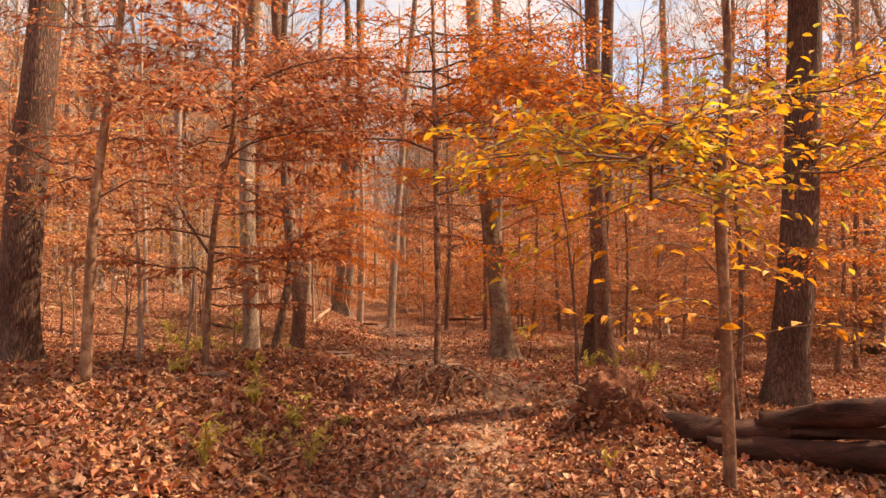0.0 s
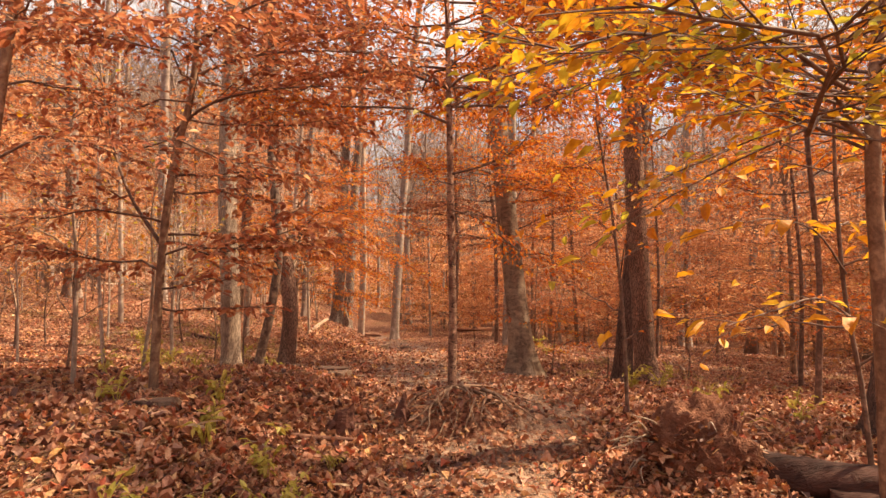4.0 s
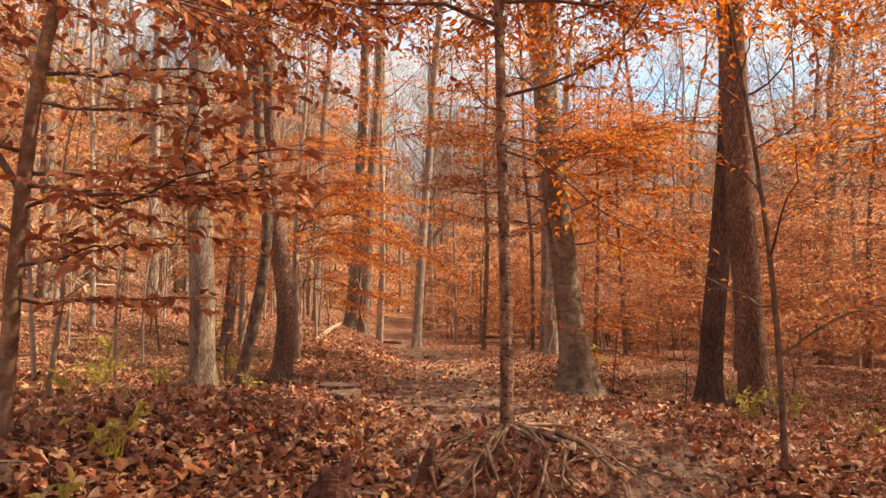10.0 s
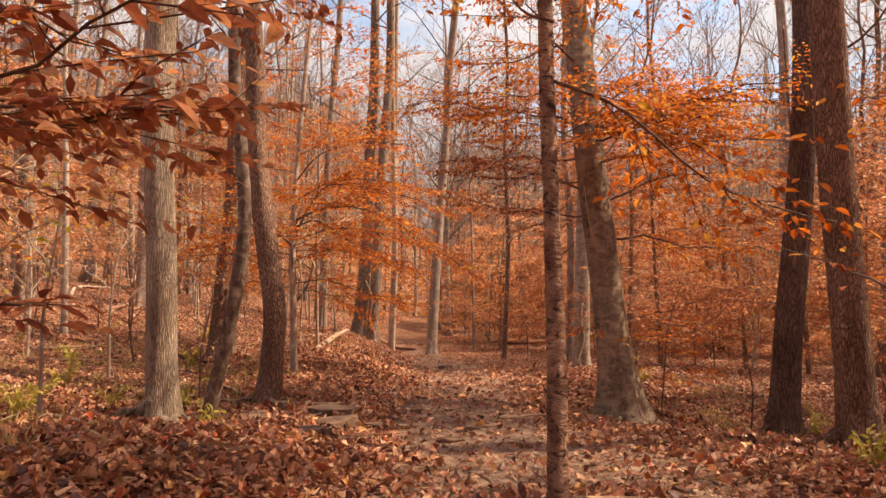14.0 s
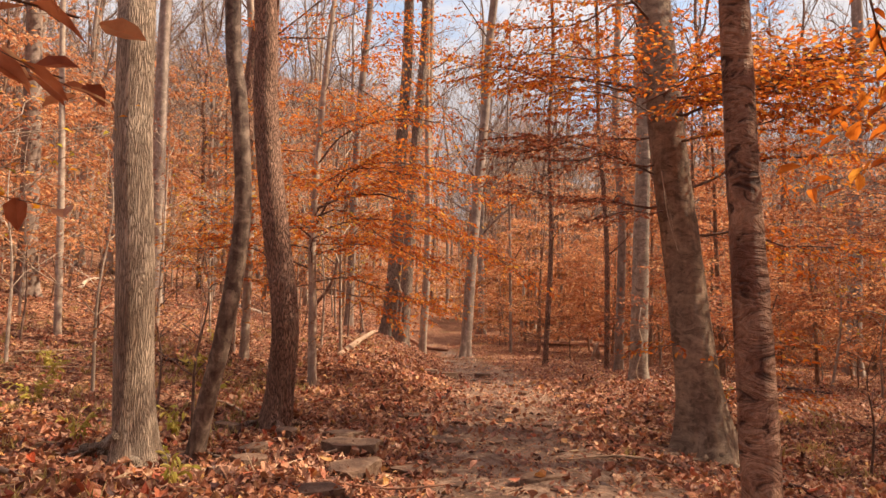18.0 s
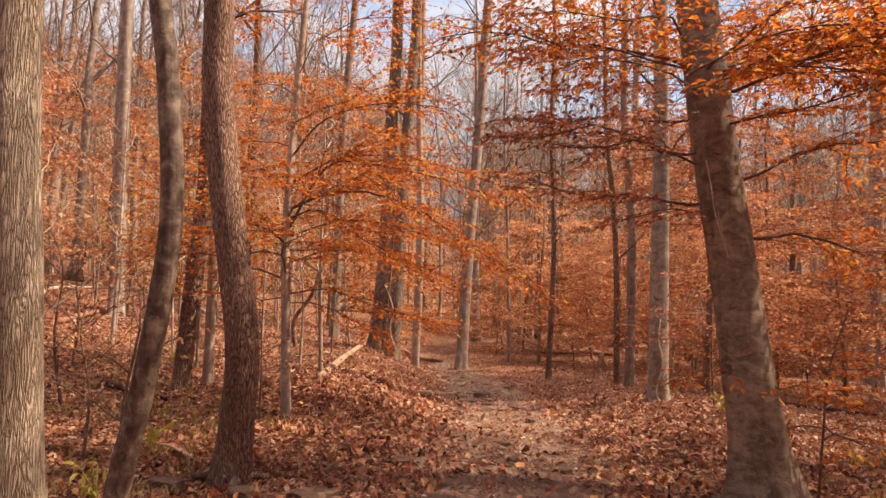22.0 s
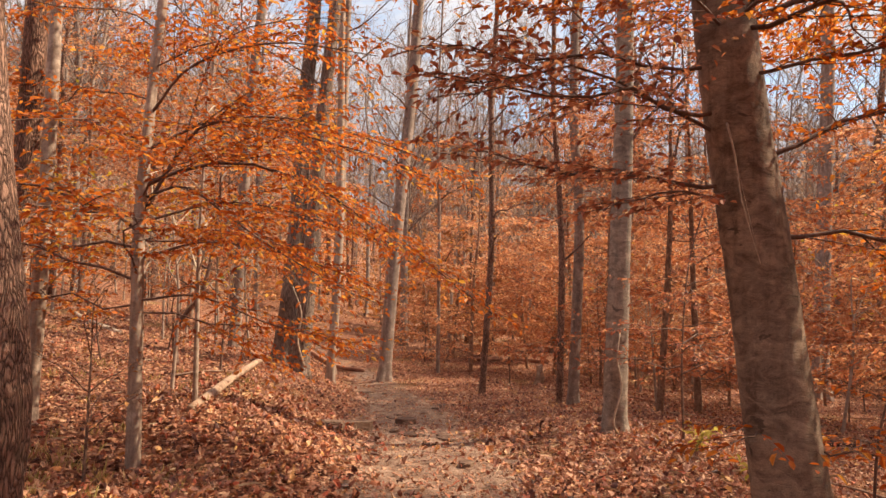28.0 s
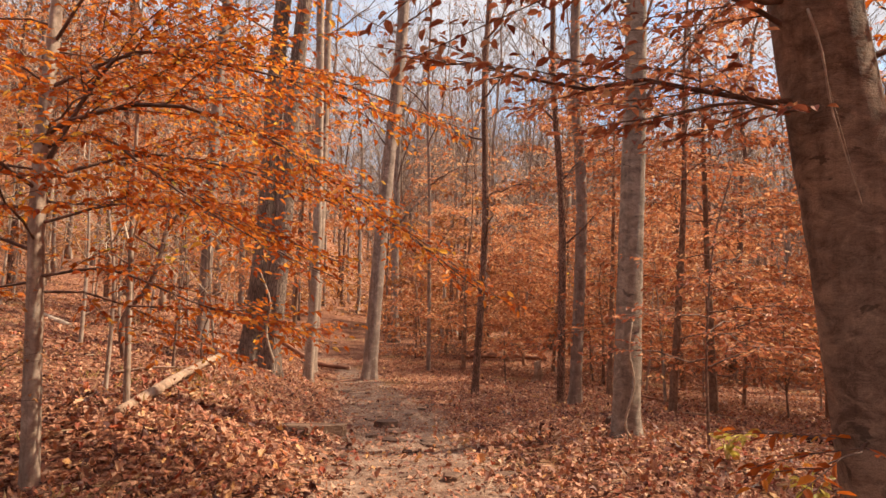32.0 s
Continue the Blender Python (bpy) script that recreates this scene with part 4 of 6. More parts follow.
stem_tree("grey_tree", "grey trunk on the hillside", 21, [(-11.6, 1.6), (-11.63, 2.66), (-11.66, 7.06)], 0.17, BARK_FAR, seed=24, top=19)
stem_tree("grey_tree", "brown grey trunk on the hillside", 19, [(-7.45, 0.72), (-7.49, 5.66)], 0.13, BARK_FAR, seed=25, top=18)
stem_tree("pale_tree", "slim pale trunk close behind a brown one", 15.75, [(-4.3, 0.28), (-4.28, 2.24), (-4.36, 4.99)], 0.062, BARK_PALE, seed=26)
stem_tree("grey_tree", "slim grey trunk beyond the bank", 22, [(-4.4, 0.5), (-4.3, 4.9)], 0.1, BARK_FAR, seed=27, top=17)
stem_tree("grey_tree", "tall grey trunk in the far thicket", 26, [(8.39, -0.8), (8.55, 4.27), (8.65, 8.22)], 0.19, BARK_FAR, seed=28, top=20)

# the large leaning beech with its bare lower limbs
beech_limbs = [(2.45, 182, 1.8, 0.10, 0.05, 0.013, LEAF_RUSSET), (2.62, 196, 1.9, 0.22, 0.2, 0.011, LEAF_RUSSET), (3.1, 186, 2.0, 0.1, 0.2, 0.011, LEAF_RUSSET), (2.3, 204, 1.1, 0.05, 0.15, 0.009, LEAF_RUSSET), (2.5, 5, 2.4, 0.28, 0.12, 0.016), (2.1, 355, 1.8, 0.14, 0.1, 0.016), (3.3, 340, 2.6, 0.2, 0.15, 0.018),
               (3.5, 10, 2.8, 0.25, 0.15, 0.018), (3.6, 190, 2.4, 0.2, 0.2, 0.016), (3.4, 300, 2.0, 0.2, 0.15, 0.016), (3.9, 60, 2.5, 0.3, 0.2, 0.018),
               (4.2, 230, 2.4, 0.3, 0.2, 0.016), (4.6, 130, 2.2, 0.4, 0.2, 0.016), (0.95, 320, 0.8, 0.05, 0.1, 0.006), (1.05, 210, 0.6, 0.05, 0.1, 0.006), (4.9, 350, 2.6, 0.3, 0.2, 0.018),
               (3.0, 320, 1.6, 0.2, 0.15, 0.012), (3.35, 285, 1.8, 0.12, 0.1, 0.014), (3.5, 308, 2.2, 0.1, 0.1, 0.015), (3.45, 205, 2.0, 0.12, 0.12, 0.011), (3.7, 222, 2.0, 0.1, 0.12, 0.011), (3.3, 238, 1.6, 0.12, 0.1, 0.010), (3.45, 258, 1.5, 0.15, 0.1, 0.012), (2.8, 195, 1.8, 0.15, 0.1, 0.013, LEAF_RUSSET), (5.3, 280, 2.4, 0.3, 0.2, 0.016),
               {"line": [(-0.72, -0.62, 3.2), (-0.3, -1.1, 3.3), (0.2, -1.5, 3.2), (0.75, -1.9, 3.0)], "radius": 0.008},
               {"line": [(-0.7, -0.6, 3.1), (-0.2, -0.9, 3.15), (0.4, -1.0, 3.05), (1.0, -1.2, 2.85)], "radius": 0.008}, ]
stem_tree("leaning_beech", "large leaning beech with smooth blotched bark and orange leaves", 13.3, [(1.23, 13.38, -0.23), (1.12, 13.48, 0.85), (1.04, 13.57, 1.74), (0.95, 13.66, 2.58), (0.87, 13.75, 3.6)], 0.2, BARK_BEECH, top=15, seed=19,
          flare=0.85, roots=7, limbs=beech_limbs, density=0.72, root_lines=foot_roots(1.25, 13.38, 0.22, 6, 219, (0.8, 2.0)), root_size=0.07,
          dead=[([(0.83, 13.5, 2.5), (0.84, 13.42, 2.3), (0.87, 13.4, 2.05), (0.96, 13.37, 1.7)], 0.007)])

# saplings whose sprays hang over the path
def sapling(label, y, points, r0, n, h0, h1, long, mat, seed, top, leaf=0.056, density=0.9, bark=None, extra=(), rise=0.25, sag=0.22, name="beech_sapling", shy=None, **more):
    rs = np.random.default_rng(seed)
    ring = ring_of_limbs(rs, n, h0, h1, long, rise, sag)
    if shy:                       # limbs on the trodden side have stayed short
        ring = [(h, az, ln * (0.45 if shy[0] < az < shy[1] else 1.0), *rest) for h, az, ln, *rest in ring]
    return stem_tree(name, label, y, points, r0, bark or BARK_SAPLING, top=top, seed=seed, flare=0.25, roots=0, lumps=0.045, taper=0.4, sides=14,
                     limbs=list(extra) + ring, leaf_mat=mat, density=density, group="beech saplings", leaf=leaf, **more)


sapling("slender beech sapling on a mound of bare roots, orange leaves", 8.1, [(-0.07, 8.1, 0.34), (-0.06, 8.2, 1.02), (-0.07, 8.26, 1.58), (-0.08, 8.31, 2.14), (-0.09, 8.38, 2.9)], 0.045, 15, 2.8, 5.3, 2.4, LEAF_ORANGE, 31, 5.8, bark=BARK_RIDGED, shy=(190, 310), root_size=0.018, root_mat=BARK_TAN, leaf=0.06, density=0.62,
        root_lines=[hug(q) for q in ([(-0.07, 8.05), (-0.2, 7.75), (-0.42, 7.55), (-0.7, 7.4)], [(-0.07, 8.0), (-0.1, 7.75), (-0.03, 7.5), (-0.12, 7.2)], [(-0.05, 8.0), (0.08, 7.72), (0.1, 7.45), (0.24, 7.1)],
                                      [(-0.05, 8.05), (0.16, 7.78), (0.36, 7.55), (0.42, 7.25)], [(-0.03, 8.08), (0.3, 7.95), (0.62, 7.9), (1.05, 7.98)], [(-0.1, 8.08), (-0.4, 7.98), (-0.7, 7.95), (-1.0, 8.02)],
                                      [(0.0, 8.0), (0.22, 7.66), (0.18, 7.4), (0.33, 7.15)], [(-0.1, 8.0), (-0.25, 7.66), (-0.3, 7.4), (-0.42, 7.1)], [(-0.02, 8.1), (0.3, 8.2), (0.6, 8.4), (0.95, 8.5)], [(0.05, 7.8), (0.12, 7.55), (0.02, 7.3), (0.06, 7.0)], [(0.3, 7.7), (0.5, 7.45), (0.48, 7.25), (0.62, 7.0)],
                                      [(-0.2, 7.7), (-0.15, 7.45), (-0.24, 7.25), (-0.2, 6.95)], [(-0.4, 7.8), (-0.55, 7.6), (-0.5, 7.4), (-0.66, 7.15)], [(0.1, 7.9), (0.4, 7.8), (0.62, 7.6), (0.85, 7.55)])] +
        [hug([(-0.2 + 0.1 * k, 7.84), (-0.3 + 0.16 * k + 0.07 * (-1) ** k, 7.62), (-0.34 + 0.15 * k - 0.06 * (-1) ** k, 7.42 + 0.05 * (k % 3)), (-0.4 + 0.2 * k, 7.1 + 0.1 * (k % 3))]) for k in range(5)],
        extra=[{"line": [(0, 0, 2.1), (0.35, 0, 2.2), (0.7, 0.05, 2.42), (1.1, 0.1, 3.0), (1.4, 0.1, 3.2)], "radius": 0.012}, {"line": [(0, 0, 2.0), (-0.15, -0.05, 2.05), (-0.3, -0.1, 2.3)], "radius": 0.007},
               {"line": [(0, 0, 1.75), (0.3, 0.1, 1.65), (0.7, 0.2, 1.35), (1.2, 0.3, 1.2)], "radius": 0.008},
               (2.7, 178, 2.6, 0.2, 0.12, 0.014), (2.8, 5, 2.6, 0.2, 0.12, 0.014), (3.2, 150, 2.6, 0.2, 0.12, 0.014, LEAF_RUSSET), (3.5, 190, 2.3, 0.2, 0.12, 0.014, LEAF_RUSSET), (3.6, 270, 1.4, 0.3, 0.1, 0.012), (3.8, 170, 2.4, 0.15, 0.15, 0.013, LEAF_RUSSET), (4.2, 145, 2.2, 0.2, 0.15, 0.013), (4.2, 35, 2.2, 0.2, 0.15, 0.013, LEAF_RUSSET), (3.0, 165, 2.6, 0.2, 0.2, 0.014, LEAF_RUSSET),
               (3.0, 215, 1.5, 0.3, 0.05, 0.012, LEAF_RUSSET), (3.0, 300, 1.6, 0.3, 0.1, 0.012), (3.0, 78, 2.2, 0.2, 0.15, 0.013), (3.2, 112, 2.3, 0.2, 0.15, 0.013, LEAF_RUSSET), (3.1, 58, 2.0, 0.2, 0.15, 0.013, LEAF_RUSSET),
               (3.5, 88, 2.3, 0.15, 0.15, 0.013), (3.6, 45, 2.4, 0.15, 0.15, 0.013), (3.7, 350, 2.2, 0.15, 0.12, 0.013), (3.9, 20, 2.2, 0.15, 0.15, 0.013, LEAF_RUSSET), (3.4, 330, 1.7, 0.15, 0.12, 0.013, LEAF_RUSSET)])
sapling("orange-leaved beech sapling with long arching limbs", 15.3, [(-3.19, 0.0), (-3.21, 0.94), (-3.24, 1.65), (-3.23, 2.37), (-3.19, 3.2), (-3.1, 4.4)], 0.058, 24, 1.2, 5.8, 2.3, LEAF_ORANGE, 32, 6.2, bark=BARK_PALE, density=0.72, leaf=0.056,
        extra=[{"line": [(0.0, 0, 2.1), (0.2, 0, 2.5), (0.46, -0.05, 2.8), (0.86, -0.1, 2.8), (1.7, -0.15, 2.62), (2.3, -0.2, 2.4)], "radius": 0.016},
               {"line": [(0.0, 0, 2.3), (0.25, 0, 2.42), (0.74, 0.05, 2.52), (1.34, 0.1, 2.35), (1.8, 0.12, 2.07), (2.4, 0.15, 1.67), (2.9, 0.15, 1.3)], "radius": 0.018},
               {"line": [(0.0, 0, 2.2), (0.35, -0.1, 2.28), (0.8, -0.25, 2.0), (1.3, -0.4, 1.7), (1.9, -0.5, 1.4)], "radius": 0.012},
               {"line": [(0.0, 0, 1.35), (0.5, -0.1, 1.4), (1.1, -0.2, 1.2), (1.6, -0.25, 1.1)], "radius": 0.01}, {"line": [(0.0, 0, 2.6), (0.5, 0.15, 2.9), (1.2, 0.3, 2.95), (2.0, 0.4, 2.75), (2.7, 0.4, 2.5)], "radius": 0.012},
               {"line": [(0.0, 0, 2.0), (0.6, 0.2, 2.2), (1.3, 0.35, 2.1), (2.0, 0.4, 1.85)], "radius": 0.011}, {"line": [(0.0, 0, 2.9), (0.4, -0.2, 3.25), (1.1, -0.35, 3.4), (1.9, -0.4, 3.3)], "radius": 0.012},
               {"line": [(0.0, 0, 1.7), (0.5, 0.1, 1.85), (1.2, 0.15, 1.75), (1.9, 0.2, 1.5)], "radius": 0.010}, (1.5, 200, 1.8, 0.3, 0.2, 0.012), (1.8, 160, 2.2, 0.3, 0.2, 0.012), (1.9, 250, 1.8, 0.2, 0.2, 0.012)])
sapling("russet-leaved sapling on the leafy bank", 5.77, [(-3.03, 0.55), (-2.99, 1.9), (-2.89, 2.87), (-2.78, 3.71)], 0.05, 18, 1.5, 4.4, 1.9, LEAF_RUSSET, 33, 4.9, leaf=0.056, density=0.55, bark=BARK_TAN)
sapling("russet-leaved sapling with a crooked forked stem", 7.0, [(-2.45, 0.55), (-2.4, 1.64), (-2.32, 2.35), (-2.17, 3.12)], 0.04, 16, 2.2, 4.2, 2.0, LEAF_RUSSET, 34, 4.8, leaf=0.076, density=0.72, simple="fine", bark=BARK_TAN,
        extra=[{"line": [(0.13, 0, 2.1), (0.4, 0, 2.32), (0.8, 0.05, 2.45), (1.35, 0.1, 2.5), (1.9, 0.15, 2.48)], "radius": 0.013}, {"line": [(0.03, 0, 1.2), (-0.25, 0.05, 1.6), (-0.42, 0.05, 2.1), (-0.55, 0.1, 2.7)], "radius": 0.016},
               {"line": [(0.15, 0, 2.5), (0.7, 0.1, 2.75), (1.4, 0.25, 2.85), (2.2, 0.4, 2.8)], "radius": 0.013}, {"line": [(0.2, 0, 2.7), (0.7, -0.2, 3.0), (1.3, -0.4, 3.1), (1.9, -0.6, 3.05)], "radius": 0.012},
               (0.65, 8, 0.85, 0.12, 0.1, 0.009), (0.8, 345, 0.75, 0.15, 0.1, 0.009), (1.1, 6, 1.4, 0.12, 0.1, 0.010), (1.2, 352, 1.3, 0.12, 0.1, 0.010), (1.28, 22, 1.25, 0.15, 0.1, 0.010), (1.75, 20, 1.0, 0.2, 0.12, 0.010), (1.6, 40, 1.0, 0.2, 0.15, 0.010), (1.0, 170, 1.2, 0.15, 0.1, 0.010), (1.35, 200, 1.2, 0.2, 0.1, 0.01)], shy=(290, 360))
sapling("yellow-leaved sapling beside the fallen log", 5.1, [(2.14, -0.16), (2.12, 1.0), (2.1, 2.07), (2.17, 3.28)], 0.05, 7, 2.9, 5.0, 1.4, LEAF_YELLOW, 35, 5.4, leaf=0.068, density=0.4, simple="fine", bark=BARK_TAN, shy=(20, 215),
        extra=[(2.2, 219, 2.7, 0.0, 0.02, 0.015), (2.35, 229, 2.5, 0.03, 0.04, 0.014), (2.45, 208, 2.4, 0.05, 0.05, 0.014), 
               (2.6, 255, 1.8, 0.1, 0.05, 0.012), (2.2, 350, 1.8, 0.2, 0.1, 0.012), (2.5, 330, 1.8, 0.2, 0.1, 0.012)]
        + [{"line": [(0, 0, 2.15 + 0.12 * k), (-0.45, 0.1 + 0.12 * k, 2.4 + 0.13 * k), (-1.0, 0.2 + 0.22 * k, 2.75 + 0.15 * k), (-1.55 - 0.08 * k, 0.3 + 0.3 * k, 3.0 + 0.17 * k)], "radius": 0.010, "leaf": LEAF_ORANGE} for k in (0, 0.6, 1.2, 1.8, 2.4, 3.0, 3.6, 4.2)])
sapling("thin sapling with bare lower stem beside the path", 8.14, [(1.61, 0.19), (1.58, 1.0), (1.5, 1.9)], 0.022, 9, 0.8, 2.7, 0.6, LEAF_ORANGE, 36, 3.0, density=0.10, rise=0.9)
sapling("thin sapling with large yellow-orange leaves", 6.0, [(2.62, -0.1), (2.55, 0.7), (2.45, 1.4), (2.42, 2.4)], 0.02, 7, 0.9, 2.8, 0.9, LEAF_GOLD, 42, 3.0, leaf=0.125, density=0.17, simple="fine",
        extra=[{"line": [(-0.1, 0, 1.2), (-0.6, -0.5, 1.35), (-1.1, -1.0, 1.3), (-1.5, -1.4, 1.25)], "radius": 0.007}, {"line": [(-0.15, 0, 1.5), (-0.5, -0.3, 1.75), (-0.9, -0.6, 1.8), (-1.2, -0.9, 1.75)], "radius": 0.007}])
sapling("low orange beech spray beside the leaning beech", 13.75, [(1.75, -0.25), (1.8, 0.3), (1.85, 0.8)], 0.012, 7, 0.45, 1.2, 0.8, LEAF_ORANGE, 37, 1.3, density=0.8)
sapling("thin orange sapling beside the grey beech", 17.2, [(1.95, -0.1), (1.92, 0.8), (1.98, 1.8)], 0.015, 12, 0.7, 2.2, 1.2, LEAF_RUSSET, 38, 2.5, density=0.6)
sapling("orange young beech among the trees", 11.5, [(5.0, -0.1), (5.05, 1.5), (4.95, 3.0)], 0.035, 20, 1.0, 4.2, 1.9, LEAF_THICKET, 39, 4.8, density=0.6)
sapling("young beech with orange sprays behind the double trunk", 15.6, [(4.2, -0.1), (4.25, 1.5), (4.2, 3.2)], 0.035, 20, 1.0, 4.6, 2.0, LEAF_THICKET, 40, 5.2, density=0.6)
sapling("tall young beech with orange sprays", 9.2, [(4.0, 0.0), (4.05, 1.5), (3.95, 3.2)], 0.04, 22, 2.2, 5.0, 2.4, LEAF_ORANGE, 43, 5.6, density=0.8)
sapling("young beech with yellow and orange leaves", 7.4, [(5.4, -0.1), (5.35, 1.5), (5.45, 3.0)], 0.035, 20, 1.0, 4.2, 2.1, LEAF_ORANGE, 41, 4.8, density=0.8)

# ---- the woods all round ----
KINDS = []
for i, (h, r, bark, leafy, mat) in enumerate([(21, 0.20, BARK_FAR, 0.0, None), (24, 0.24, BARK_OAK, 0.12, LEAF_BROWN), (18, 0.13, BARK_FAR, 0.2, LEAF_BROWN), (20, 0.16, BARK_OAK, 0.0, None),
                                              (16, 0.10, BARK_FAR, 0.35, LEAF_BROWN), (23, 0.22, BARK_PALE, 0.06, LEAF_ORANGE)]):
    KINDS.append(bare_tree("forest_tree", ("tall grey forest tree with bare limbs", "tall brown forest tree with a few dry leaves")[i % 2], h, r, bark, 60 + i, leafy, mat, group="forest trees"))
BUSH, BUSH_FAR = [], []
for i, (h, mat, long, n) in enumerate([(4.4, LEAF_THICKET, 2.3, 24), (3.4, LEAF_THICKET, 2.0, 20), (5.8, LEAF_THICKET, 2.6, 28), (3.2, LEAF_DULL, 1.9, 18), (4.8, LEAF_BROWN, 2.1, 20), (2.4, LEAF_THICKET, 1.6, 14), (8.0, LEAF_THICKET, 2.4, 28)]):
    rs = np.random.default_rng(80 + i)
    word = {LEAF_DULL: "dull brown young beech in the thicket", LEAF_BROWN: "brown-leaved young tree in the thicket"}.get(mat, "orange-leaved young beech in the thicket")
    stem = [(0, 0, 0), (0.06, 0.03, h * 0.4), (0.0, 0.1, h * 0.7), (0.1, 0.05, h)]
    ring = ring_of_limbs(rs, n, (0.10 if h < 7 else 0.4) * h, 0.95 * h, long, 0.3, 0.22)
    BUSH.append(leafy_tree("beech_thicket", word, stem, 0.03 + 0.005 * h, 0.008, BARK_TAN, mat, ring, 0.092, 0.72, 90 + i, 7, 0.3, 0.0, 0, simple=True, group="thicket", split=False, steps=14))
    BUSH_FAR.append(leafy_tree("beech_thicket", word, stem, 0.03 + 0.005 * h, 0.008, BARK_TAN, mat, ring[::2] + ring[1::4], 0.165, 0.32, 190 + i, 6, 0.3, 0.0, 0, simple=True, group="thicket", split=False, steps=10))


def slender_tree(label, height, r0, bark, seed, leafy, mat):
    """A thin, drawn-up forest tree seen from afar: a wavering stem, steep limbs and fine bare twigs."""
    rs = np.random.default_rng(seed)
    e = thing("slender_tree", (0, 0, 0), label, "tree", "slender forest trees")
    u = np.linspace(0, 1, 18)
    wob = np.cumsum(rs.normal(0, 0.010, (18, 2)), axis=0) * height * u[:, None]
    line = np.stack([wob[:, 0], wob[:, 1], -0.25 + (height + 0.25) * u], 1)
    g, wood, crown, limbs = Geo(), Geo(), Geo(), Geo()
    trunk_mesh(g, line, r0, r0 * 0.12, 7, 0.4, 0.03, seed, 3)
    g.part("trunk", bark, e)
    for i in range(20):
        k = 0.22 + 0.76 * i / 20
        f = k * 17
        a = int(f)
        p = line[a] + (line[min(a + 1, 17)] - line[a]) * (f - a)
        az, ln = rs.uniform(0, 6.28), height * rs.uniform(0.07, 0.2) * (1.2 - 0.6 * k)
        limb = limb_line(rs, p, az, ln, rs.uniform(0.5, 2.2), rs.uniform(-0.3, 0.2), 6)
        rr = r0 * rs.uniform(0.14, 0.3) * (1.1 - 0.6 * k)
        tube(limbs, limb, rr * (1 - 0.8 * np.linspace(0, 1, 6)) + 0.004, 4, cap=False)
        for j in range(6):
            q = limb[1 + j % 5]
            tw = limb_line(rs, q, az + rs.uniform(-1.2, 1.2), ln * rs.uniform(0.25, 0.6), rs.uniform(0.1, 2.0), rs.uniform(-0.3, 0.3), 4)
            tube(wood, tw[::3] if j % 2 else tw[[0, 2, 3]], np.array([0.009, 0.004]) if j % 2 else np.array([0.009, 0.006, 0.004]), 3, cap=False)
            for m in range(2):
                tw2 = limb_line(rs, tw[1 + m], az + rs.uniform(-1.6, 1.6), ln * rs.uniform(0.12, 0.3), rs.uniform(0.0, 1.6), 0, 3)
                tube(wood, tw2[::2], np.array([0.006, 0.003]), 3, cap=False)
            if rs.random() < leafy:
                c = 14
                pos = tw[rs.integers(1, 4, c)] + rs.normal(0, 0.2, (c, 3))
                s = rs.uniform(0.07, 0.14, c)
                leaves(crown, pos, rs.normal(size=(c, 3)), rs.normal(size=(c, 3)), s, s * 0.6, simple=True)
    limbs.part("limb", bark, e)["kind"] = "stuff"
    wood.part("twig", TWIG_GREY, e)["kind"] = "stuff"
    if crown.n:
        crown.part("crown", mat, e, smooth=False)["kind"] = "stuff"
    return e


SLENDER = [slender_tree(lab, h, r, bark, 700 + i, lf, mat) for i, (lab, h, r, bark, lf, mat) in enumerate([
    ("slender pale grey forest tree with bare twigs", 15, 0.085, BARK_PALE, 0.0, None), ("slender grey forest tree, with a few brown leaves", 18, 0.12, BARK_FAR, 0.2, LEAF_BROWN),
    ("thin grey forest stem with bare twigs", 11, 0.05, BARK_FAR, 0.0, None), ("slender brown forest tree with dry orange leaves", 16, 0.10, BARK_OAK, 0.35, LEAF_DULL),
    ("thin pale forest stem with bare twigs", 9, 0.04, BARK_PALE, 0.12, LEAF_BROWN)])]
# trees added on the sun side only to throw dappled shade on the path
SHADE_TREES = [bare_tree("canopy_tree", "tall forest tree added to shade the ground, thin crown of dry brown leaves", h, r, BARK_FAR, 760 + i, 0.8, LEAF_DULL, group="canopy trees", crown_from=0.42) for i, (h, r) in enumerate([(19, 0.17), (16, 0.13), (21, 0.19)])]


def free_spot(x, y, gap):
    px = float(path_x(y))
    if -8 < y < 34 and abs(x - px) < gap:
        return False
    return True


def plant_all(kinds, n, rng, place, size, gap):
    spots, used = [], []
    tries = 0
    while len(spots) < n and tries < 60000:
        tries += 1
        x, y = place(rng)
        if not free_spot(x, y, 2.2) or any((x - a) ** 2 + (y - b) ** 2 < gap ** 2 for a, b in spots):
            continue
        spots.append((x, y))
    for i, (x, y) in enumerate(spots):
        s = rng.uniform(*size)
        m = pose(x, y, float(land(x, y)) - 0.05, rng.normal(0, 2.4), rng.normal(0, 2.4), rng.uniform(0, 360)) @ Matrix.Diagonal((s, s, s * rng.uniform(0.92, 1.1), 1))
        k = kinds[i % len(kinds)]
        if i < len(kinds):
            k.matrix_basis = m
        else:
            o = copy_thing(k, m)
            o.matrix_basis = m


def place_tall(rng):
    while True:
        a, r = rng.uniform(-math.pi, math.pi), 75 * math.sqrt(rng.uniform(0.05, 1))
        if abs(a) > 0.85 and rng.random() < 0.75:
            continue
        x, y = r * math.sin(a), 6 + r * math.cos(a)
        if abs(x) < 10 and -3 < y < 27:
            continue
        if y > 0 and abs(x) < 5 and y < 32 or abs(a) < 0.4 and r < 40 and rng.random() < 0.35:
            continue
        return x, y


